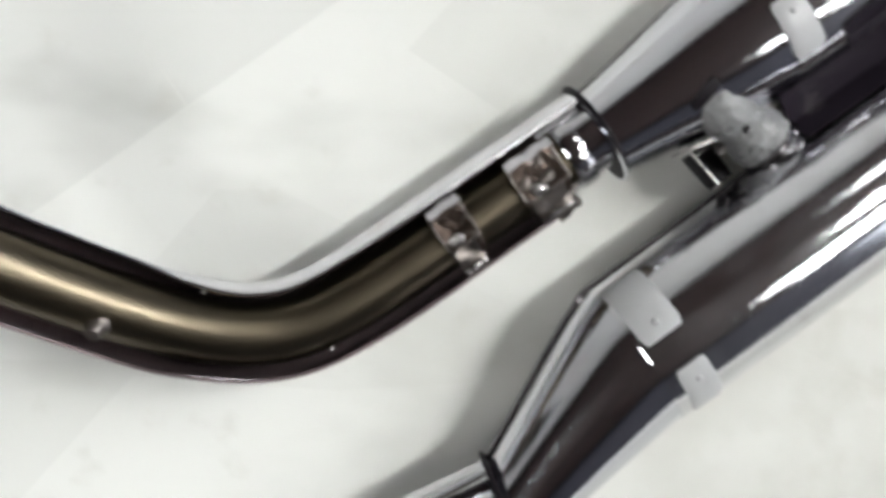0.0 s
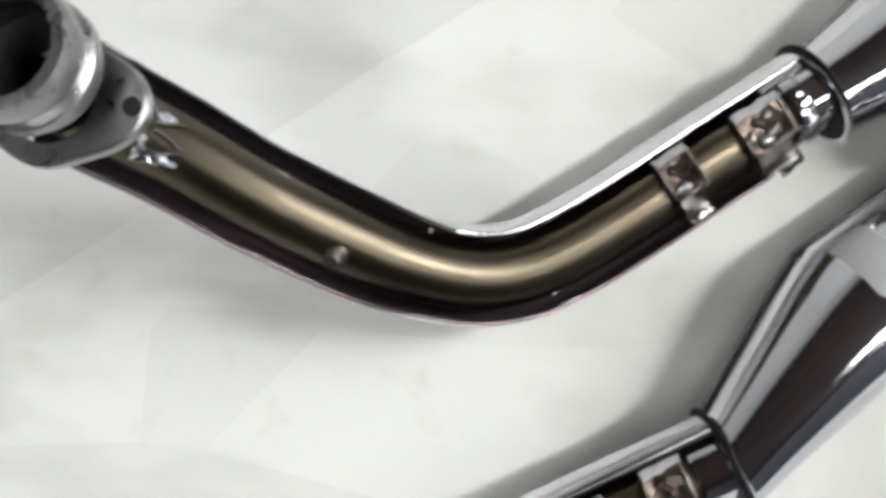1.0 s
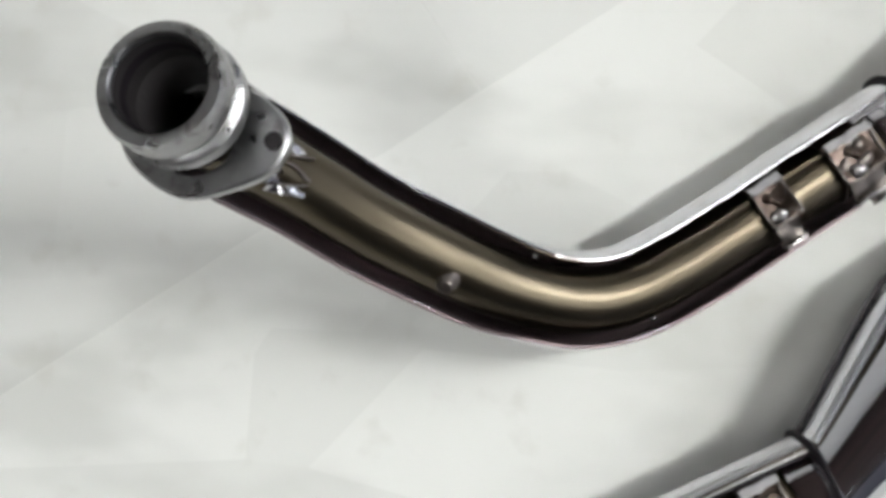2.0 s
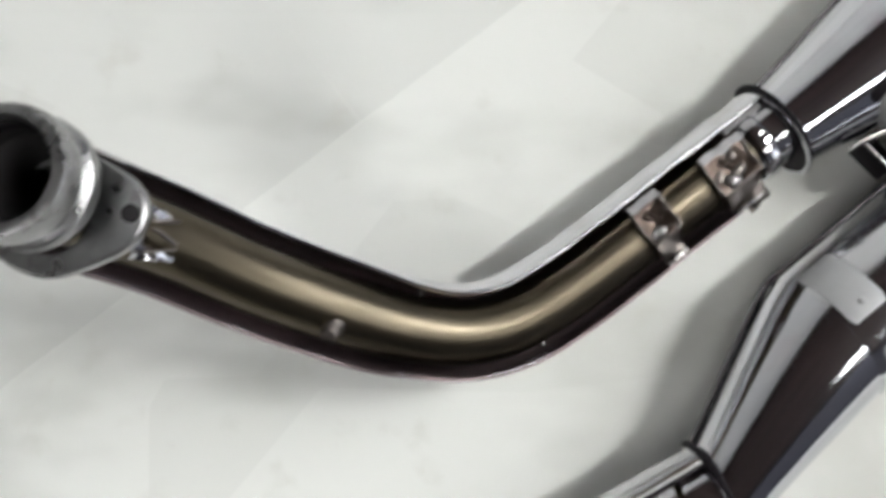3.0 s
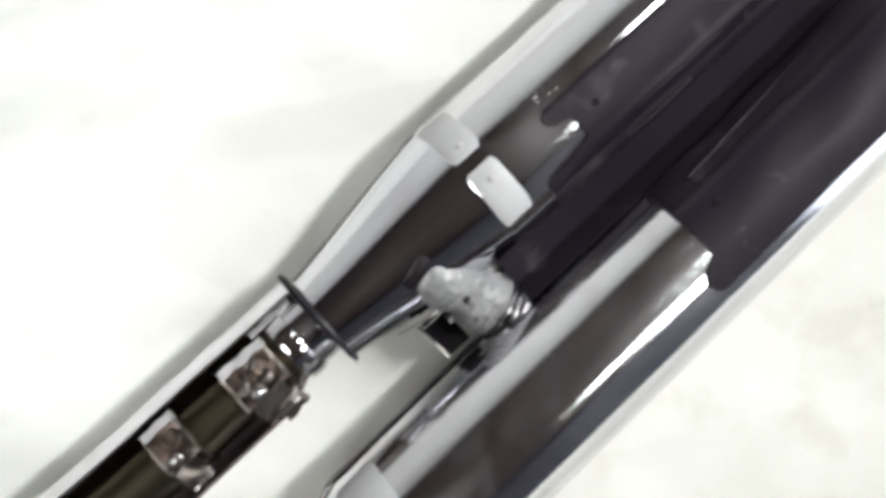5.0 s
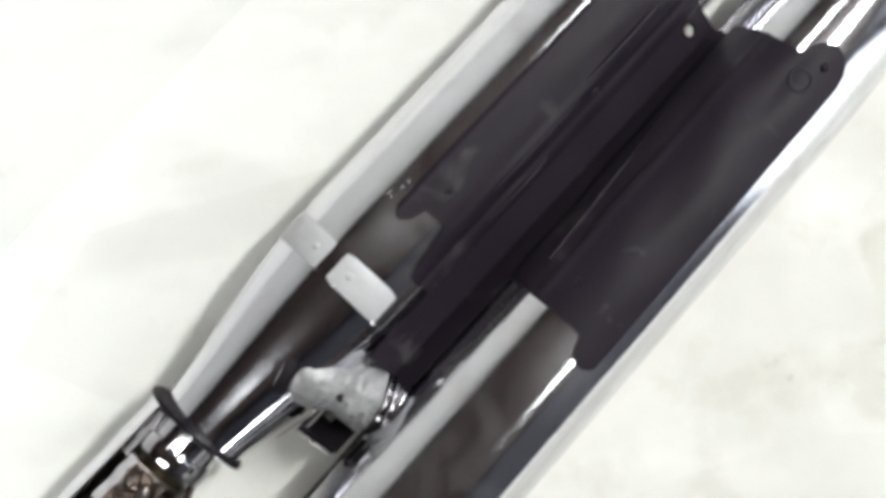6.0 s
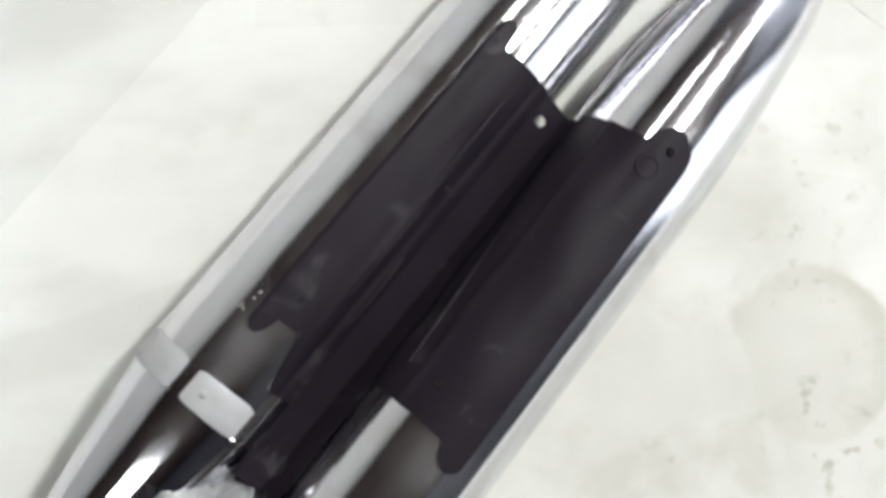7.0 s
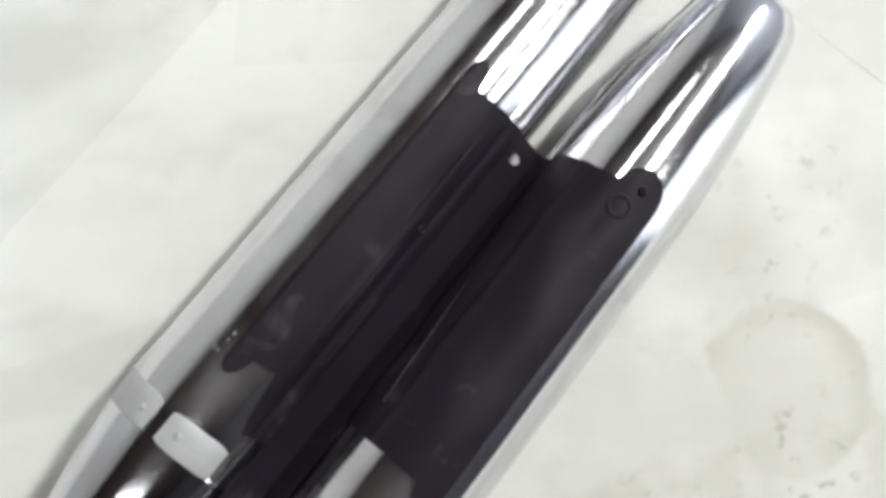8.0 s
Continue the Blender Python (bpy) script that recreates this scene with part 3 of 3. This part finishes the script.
for v in bm.verts:
    v.co.y *= 1.0 + 22.0 * v.co.x
    v.co.z += 0.0016 * math.sin(v.co.y * 1500.0) * (0.5 + 26.0 * max(0.0, v.co.x + 0.004))
crumple(bm, 0.0034, 5, (0.5, 0.5, 1))
bm.transform(mm @ pose(0.003, -0.0050, 0.0036, 0, 8, 0))
tab = part("weld_tab", bm, CHROME_WORN, head, "crumpled bright metal weld tab")
for y, tw, hh in ((-0.0062, 12, 0.0042), (0.0002, -9, 0.0050), (0.0060, 13, 0.0038)):
    bm = sheet(0.0140, 0.0012, hh)
    crumple(bm, 0.0010, int(y * 9000))
    bm.transform(mm @ pose(0.002, y - 0.0055, 0.0056, tw, 10, tw * 1.4))
    part("rib", bm, PLATE, tab)

# second header, leading to the other silencer
HEAD2 = [(0.0770, -0.0910, 0.0385), (0.0665, -0.0970, 0.0385), (0.043, -0.1105, 0.0385), (0.011, -0.1290, 0.0385), (-0.027, -0.1520, 0.0385), (-0.067, -0.1840, 0.0385), (-0.097, -0.226, 0.040), (-0.112, -0.276, 0.045)]
H2 = Matrix.Translation((0.0, -0.11, 0.0))
head2, h2path, h2fr = header(H2, HEAD2, False, "short exhaust header pipe in an open chrome heat shield", "exhaust headers")
d2 = (Vector(HEAD2[3]) - Vector(HEAD2[2])).normalized()
part("collar", lathe([(0, 0.0172), (0, 0.0192), (0.004, 0.0198), (0.010, 0.0188), (0.026, 0.0186), (0.028, 0.0180)], H2.inverted() @ Vector(HEAD2[0]), d2, 48), CHROME, head2, "bright chrome slip collar")
hose_clamp(head2, H2.inverted() @ Vector((0.040, -0.1122, 0.0385)), d2, Vector((0, 0, 1)), 8, 0.019, "heat-tinted worm-drive hose clamp with a bent grey lip", 7)
hose_clamp(head2, H2.inverted() @ Vector((0.006, -0.1318, 0.0385)), d2, Vector((0, 0, 1)), 4, 0.017, "heat-tinted worm-drive hose clamp with a bent grey lip", 8)


# ---- silencers ----
R = 0.0378


def muffler(s, l, turn, cone_len, cone_shift, body_len, pads, label, chrome):
    t = thing("muffler", ROT @ pose(s, l, 0, 0, 0, turn), label, "muffler", "mufflers")
    zc = R + 0.0006
    L = body_len
    prof = [(0.0, R - 0.0006), (0.0015, R), (0.10, R), (L - 0.150, R), (L - 0.110, R - 0.0010), (L - 0.070, R - 0.0036), (L - 0.035, R - 0.0072), (L - 0.015, R - 0.0100), (L - 0.006, R - 0.0124), (L - 0.002, R - 0.0150), (L, R - 0.0200), (L - 0.004, R - 0.0230), (L - 0.05, R - 0.0232), (L - 0.052, 0.0)]
    body = part("body", lathe(prof, (0, 0, zc), (1, 0, 0), 96), chrome, t, "mirror chrome barrel with a tapered tail")
    part("tail_bore", lathe([(L - 0.006, R - 0.0233), (L - 0.049, R - 0.0234), (L - 0.049, 0.0)], (0, 0, zc), (1, 0, 0), 48), BORE, body, "black sooty outlet")
    rows = []
    for k in range(17):
        f = k / 16
        e = f * f * (3 - 2 * f)
        rows.append((-cone_len * f, (R - 0.0008) + (0.0232 - R) * (0.72 * f + 0.28 * e)))

    def move(x):
        f = -x / cone_len
        return Vector((0, cone_shift * f ** 1.15, 0))

    rows += [(-cone_len + 0.0004, 0.0236), (-cone_len + 0.0006, 0.0260), (-cone_len, 0.0264), (-cone_len - 0.0004, 0.0260), (-cone_len - 0.0010, 0.0236)]
    part("inlet_cone", lathe(rows, (0, 0, zc), (1, 0, 0), 80, shift=move), CONE, t, "heat-blued chrome inlet cone")
    # folded seam along the barrel and the cone
    run = [Vector((-cone_len * f, (rows[int(f * 16)][1] + 0.0004) + move(-cone_len * f).y, zc - 0.012 + 0.006 * f)) for f in (0.97, 0.75, 0.5, 0.25, 0.08)]
    run += [Vector((x, (R + 0.0002), zc - 0.0100)) for x in (0.0, 0.02, 0.10, 0.2, 0.3, L - 0.10)]
    run += [Vector((L - 0.070, (R - 0.0010), zc - 0.0100)), Vector((L - 0.040, (R - 0.0055), zc - 0.0100)), Vector((L - 0.010, (R - 0.0100), zc - 0.0100))]
    part("seam", sweep(spline(run, 6), 0.0021, 10, (True, True)), SEAM, t, "folded chrome seam, coloured dark for what it reflects")
    for k, (a0, a1, x0, x1) in enumerate(pads):
        bm = band_patch(R, a0, a1, x0, x1, 0.0016, 16, 0.00012, k + 3)
        bm.transform(Matrix.Translation((0, 0, zc)))
        pd = part("pad", bm, PAD, t, "frosted white plastic protective pad")
        am = radians(a1 + (a0 - a1) * (0.18 if a0 > abs(a1) else 0.75))
        bm = bmesh.new()
        bmesh.ops.create_uvsphere(bm, u_segments=14, v_segments=8, radius=0.0019, matrix=Matrix.Translation(((x0 + x1) / 2, math.sin(am) * (R + 0.0012), zc + math.cos(am) * (R + 0.0012))))
        part("pad_stud", bm, PAD, pd)
    return t


M1L, M2L = 0.0015, -0.0905
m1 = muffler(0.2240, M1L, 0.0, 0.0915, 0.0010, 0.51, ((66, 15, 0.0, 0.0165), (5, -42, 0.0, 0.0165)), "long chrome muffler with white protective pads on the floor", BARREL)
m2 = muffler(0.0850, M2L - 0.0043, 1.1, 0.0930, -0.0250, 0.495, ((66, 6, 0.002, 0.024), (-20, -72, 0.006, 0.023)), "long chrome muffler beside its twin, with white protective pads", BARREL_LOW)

# ---- black bracket over both silencers ----
BM = ROT @ pose(0.36, -0.045, 0)
br = thing("muffler_bracket", BM, "satin black bent sheet-metal bracket joining both mufflers", "bracket")
ZC = R + 0.0006


def saddle_row(kind, f):
    """A point of the bracket's section: sideways and height."""
    if kind == 1:
        a = radians(3 - 63 * f)
        return M1L + math.sin(a) * (R + 0.0022) + 0.045, ZC + math.cos(a) * (R + 0.0022)
    a = radians(62 - 90 * f)
    return M2L + math.sin(a) * (R + 0.0022) + 0.045, ZC + math.cos(a) * (R + 0.0022)


def saddle(kind, front, rear, relief, n=44, m=70):
    """Bent plate: front(f) and rear(f) are its ends along the barrel at the section's place f."""
    bm = bmesh.new()
    rows = []
    for j in range(n + 1):
        f = j / n
        y, z = saddle_row(kind, f)
        c = (M1L if kind == 1 else M2L) + 0.045
        d = Vector((0, y - c, z - ZC)).normalized()
        a, b = front(f), rear(f)
        row = []
        for i in range(m + 1):
            x = a + (b - a) * i / m
            dent = 0.0007 * noise.noise(Vector((x * 38, f * 5.0, kind * 7.3)))
            lean = 0.001 + (x - 0.36) * math.tan(radians(1.1)) if kind == 2 else 0.0
            row.append(Vector((x - 0.36, y + lean, z)) + d * (relief(x, f) + dent))
        rows.append((row, d))
    top = [[bm.verts.new(p) for p in row] for row, d in rows]
    low = [[bm.verts.new(p - d * 0.0018) for p in row] for row, d in rows]
    for j in range(n):
        for i in range(m):
            bm.faces.new((top[j][i], top[j][i + 1], top[j + 1][i + 1], top[j + 1][i]))
            bm.faces.new((low[j][i], low[j + 1][i], low[j + 1][i + 1], low[j][i + 1]))
    for j in range(n):
        for i in (0, m):
            bm.faces.new((top[j][i], top[j + 1][i], low[j + 1][i], low[j][i]))
    for i in range(m):
        for j in (0, n):
            bm.faces.new((top[j][i], low[j][i], low[j][i + 1], top[j][i + 1]))
    return bm


def bumpy(x, a, w):
    return math.exp(-((x - a) / w) ** 2)


def lobe(f, c, w, r):
    """Round ear outline."""
    d = (f - c) / w
    return r * math.sqrt(max(0.0, 1 - d * d)) if abs(d) < 1 else 0.0


part("upper_saddle", saddle(1, lambda f: 0.2760 - lobe(f, 0.11, 0.13, 0.010) + 0.006 * f - 0.030 * smooth01((f - 0.50) / 0.16), lambda f: 0.4380 + lobe(f, 0.10, 0.13, 0.0135) + 0.004 * f,
                            lambda x, f: 0.0016 * bumpy(f, 0.62, 0.05) * bumpy(x, 0.36, 0.06) - 0.0012 * bumpy(f, 0.80, 0.05) + 0.0007 * bumpy(f, 0.05, 0.04)), BLACK, br)
part("lower_saddle", saddle(2, lambda f: 0.2825 - lobe(f, 0.90, 0.13, 0.0105), lambda f: 0.4440 + 0.004 * min(f, 0.6) + lobe(f, 0.81, 0.19, 0.0135),
                            lambda x, f: 0.0010 * bumpy(f, 0.33, 0.03) - 0.0008 * bumpy(f, 0.66, 0.05) * bumpy(x, 0.44, 0.02) + 0.0004 * math.sin(x * 90 + f * 7) * bumpy(f, 0.5, 0.3)), BLACK, br)
# web between the barrels, with a through hole
y1, z1 = saddle_row(1, 1.0)
y2, z2 = saddle_row(2, 0.0)
bm = bmesh.new()
HX, HR = 0.431 - 0.36, 0.0030
# First spans, ahead of the saddles, are a black sheet for the gap's shade.
xs = [0.212 - 0.36, 0.25 - 0.36, 0.279 - 0.36, 0.30 - 0.36, 0.35 - 0.36, 0.40 - 0.36, HX - 0.006, HX + 0.006, 0.4425 - 0.36]
cy = y1 - 0.0045
strip = [(y1 + 0.0015, z1 - 0.002), (cy + 0.0045, z1 - 0.0045), (cy - 0.0045, z1 - 0.0110), (cy - 0.0085, z1 - 0.0140), (y2 - 0.0010, z2 - 0.002)]
grid = [[bm.verts.new((x, y, z)) for y, z in strip] for x in xs]
for i in range(len(xs) - 1):
    for j in range(len(strip) - 1):
        if i == 6 and j == 1:
            q = [grid[6][1], grid[7][1], grid[7][2], grid[6][2]]
            zc_ = z1 - 0.00775
            ringv = [bm.verts.new((HX + HR * math.cos(a), cy + HR * math.sin(a), zc_ + HR * math.sin(a) * 0.72)) for a in [radians(135 - 30 * k) for k in range(12)]]
            for k in range(4):
                seg = [ringv[(k * 3 + e) % 12] for e in range(4)]
                bm.faces.new([q[k], q[(k + 1) % 4]] + seg[::-1])
            continue
        bm.faces.new((grid[i][j], grid[i + 1][j], grid[i + 1][j + 1], grid[i][j + 1]))
ex = bmesh.ops.extrude_face_region(bm, geom=bm.faces[:])
bmesh.ops.translate(bm, verts=[v for v in ex["geom"] if isinstance(v, bmesh.types.BMVert)], vec=(0, 0, -0.0018))
part("web_and_gap_shade", bm, BLACK, br, smooth=False)
# ribs pressed in the plate, rivets, scuffs
for k, (x, f, kind, ln_, w) in enumerate(((0.335, 0.66, 1, 0.060, 0.0016), (0.395, 0.58, 1, 0.050, 0.0018), (0.315, 0.90, 1, 0.040, 0.0016), (0.345, 0.30, 2, 0.046, 0.0013))):
    y, z = saddle_row(kind, f)
    c = (M1L if kind == 1 else M2L) + 0.045
    d = Vector((0, y - c, z - ZC)).normalized()
    run = [Vector((x - 0.36 + ln_ * q, y, z)) + d * (0.0002 - 0.0012 * abs(q * 2) ** 4) for q in (-0.5, -0.42, -0.2, 0, 0.2, 0.42, 0.5)]
    part("rib", sweep(spline(run, 4), w, 10, (True, True)), BLACK, br)
for k, (x, f, kind, r) in enumerate(((0.372, 0.76, 1, 0.0022), (0.4395, 0.085, 1, 0.0017), (0.4485, 0.77, 2, 0.0017), (0.428, 0.30, 2, 0.0020), (0.376, 0.27, 2, 0.0016), (0.300, 0.50, 2, 0.0016), (0.290, 0.30, 1, 0.0016))):
    y, z = saddle_row(kind, f)
    c = (M1L if kind == 1 else M2L) + 0.045
    d = Vector((0, y - c, z - ZC)).normalized()
    bm = lathe([(-0.0008, r * 1.25), (0.0003, r * 1.15), (0.0009, r * 0.8), (0.0004, r * 0.5), (0.0002, 0.0)], Vector((x - 0.36, y, z)), d, 18)
    part("rivet", bm, BLACK, br)
run = []
for q in range(9):
    x, f = 0.300 + 0.120 * q / 8, 0.205 - 0.185 * q / 8
    y, z = saddle_row(2, f)
    d = Vector((0, y - M2L - 0.045, z - ZC)).normalized()
    run.append(Vector((x - 0.36, y, z)) + d * 0.0004)
part("crease", sweep(spline(run, 4), 0.0013, 10, (True, True)), BLACK, br)
y, z = saddle_row(2, 0.70)
c = M2L + 0.045
d = Vector((0, y - c, z - ZC)).normalized()
part("embossed_ring", lathe([(0.0, 0.0062), (0.0003, 0.0058), (0.0004, 0.0052), (0.0003, 0.0046), (0.0, 0.0043)], Vector((0.436 - 0.36, y, z)), d, 32), BLACK, br)

# ---- crossover clamp between the barrels ----
CM = ROT @ pose(0.189, -0.034, 0)
cl = thing("crossover_clamp", CM, "grey-white wrapped crossover pipe clamp with a bolt between the mufflers", "pipe clamp")
bm = bmesh.new()
cax = Vector((0.34, -0.90, -0.32)).normalized()
a, s, u = basis(cax)
loops = []
CC = Vector((0.0025, 0.0050, 0.0455))
keys = [(-0.0235, 0.0100), (-0.0228, 0.0132), (-0.0205, 0.0142), (-0.0150, 0.0145), (-0.0090, 0.0142), (-0.0045, 0.0132), (-0.0012, 0.0120), (0.0005, 0.0122), (0.0030, 0.0136), (0.0060, 0.0150), (0.0100, 0.0156), (0.0128, 0.0150), (0.0146, 0.0155), (0.0175, 0.0148), (0.0196, 0.0134), (0.0204, 0.0100)]
prof = [(v.x, v.y) for v in spline([(x, r, 0.0) for x, r in keys], 4)]
NW = 96
for i, (x, r) in enumerate(prof):
    x += 0.0025
    lp = []
    for k in range(NW):
        q = k * math.tau / NW
        d = s * math.cos(q) + u * math.sin(q)
        swell = 0.0008 * noise.noise(Vector((x * 420, math.cos(q) * 5.5, math.sin(q) * 5.5))) + 0.0006 * noise.noise(Vector((x * 90, math.cos(q) * 2.2, math.sin(q) * 2.2))) - 0.0010 * math.exp(-((math.sin(q * 2 + x * 160) - 0.8) / 0.12) ** 2) * (1 if x > 0 else 0.4)
        lp.append(CC + a * (x + 0.0016 * math.sin(q * 2 + 0.6)) + d * (r + swell))
    loops.append(lp)
rings(bm, loops, True, (True, True))
part("wrapped_tube", bm, WRAP, cl, "smooth grey-white sealing wrap")
vd = Vector((-0.35, 0.0, 0.94))
vd = (vd - cax * vd.dot(cax)).normalized()
# Black disc on the wrap painting the dark inside of the vent.
part("vent_hole", lathe([(0.0002, 0.0021), (0.0012, 0.0019), (0.0011, 0.0)], CC + cax * 0.0022 + vd * 0.0118, vd, 16), BORE, cl)
for x, br_, wd, paint in ((-0.0258, 0.0156, 0.0030, RIM), (0.0215, 0.0162, 0.0014, SEAM), (0.0248, 0.0172, 0.0015, SEAM), (0.0282, 0.0182, 0.0018, SEAM)):
    bm = lathe([(x - wd, br_ - 0.003), (x - wd, br_ - 0.0007), (x - wd * 0.5, br_), (x + wd * 0.5, br_), (x + wd, br_ - 0.0007), (x + wd, br_ - 0.003)], CC, cax, 56)
    part("clamp_band", bm, paint, cl, "dark end band" if paint is RIM else "dull chrome band")
# neck towards the long barrel; black box painting the shaded cavity beside it
part("neck", lathe([(0.0, 0.0075), (0.001, 0.0092), (0.005, 0.0094), (0.006, 0.0080), (0.010, 0.0078), (0.011, 0.0092), (0.015, 0.0090), (0.016, 0.0070)], CC + Vector((0.004, 0.0175, 0.0050)), Vector((0.80, 0.55, 0.12)), 32), CHROME_WORN, cl, "ribbed chrome neck")
bm = bmesh.new()
box(bm, (0.011, 0.013, 0.016), pose(-0.0155, 0.0145, 0.036, 0, 0, 10), 0.0012)
part("clamp_dark_box", bm, RIM, cl, "black box painting the shaded cavity")
bm = bmesh.new()
box(bm, (0.0020, 0.020, 0.020), pose(-0.0233, -0.006, 0.034, 0, 0, 6), 0.0005)
box(bm, (0.013, 0.0020, 0.022), pose(-0.016, 0.003, 0.036), 0.0005)
box(bm, (0.014, 0.0180, 0.0020), pose(-0.016, -0.008, 0.0260), 0.0005)
part("clamp_dark_box", bm, RIM, cl, "black box painting the shaded cavity with a bright edge")
bm = bmesh.new()
box(bm, (0.0012, 0.021, 0.0016), pose(-0.0240, -0.006, 0.0450, 0, 0, 6), 0.0003)
box(bm, (0.022, 0.0014, 0.0030), pose(-0.0230, 0.0055, 0.0470, 0, 0, -12), 0.0003)
part("lug_edge", bm, STEEL, cl)
part("bolt", lathe([(-0.02, 0.0026), (0.020, 0.0026), (0.0205, 0.0042), (0.0250, 0.0044), (0.0262, 0.0036), (0.0262, 0.0)], (0.008, -0.004, 0.037), (1, -0.05, 0), 12), STEEL, cl, "zinc hex bolt")
bm = bmesh.new()
box(bm, (0.022, 0.003, 0.008), pose(0.020, 0.0015, 0.042), 0.0006)
part("clamp_tongue", bm, STEEL, cl)

# ---- small dirt on the barrels ----
sc = random.Random(11)
for k in range(7):
    ang = radians(sc.uniform(8, 20))
    x = sc.uniform(0.036, 0.058)
    bm = bmesh.new()
    bmesh.ops.create_uvsphere(bm, u_segments=8, v_segments=6, radius=sc.uniform(0.0003, 0.0006), matrix=Matrix.Translation((x, math.sin(ang) * R, ZC + math.cos(ang) * R)) @ Matrix.Diagonal((1.6, 1, 0.5, 1)))
    part("residue_spot", bm, PAD, m1)

# ---- floor tiles ----
TS, TL = 1.25, 0.626
cut = {}
for j in range(-6, 6):
    for i in range(-4, 4):
        x, y = (0.612 if j % 2 == 0 else -0.030) + i * TS, 0.146 - TL + j * TL
        x0, x1, y0, y1 = max(x, S0), min(x + TS, S1), max(y, L0), min(y + TL, L1)
        if x1 - x0 < 0.02 or y1 - y0 < 0.02:
            continue
        key = (round(x1 - x0, 3), round(y1 - y0, 3), j % 2)
        if key not in cut:
            bm = bmesh.new()
            box(bm, (x1 - x0 - 0.0004, y1 - y0 - 0.0004, 0.007), pose(0, 0, -0.0035), 0.0002)
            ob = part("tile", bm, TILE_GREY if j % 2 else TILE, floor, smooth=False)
            cut[key] = ob.data
        else:
            ob = new("tile", cut[key])
            ob.parent = floor
        ob.location = ((x0 + x1) / 2, (y0 + y1) / 2, 0)
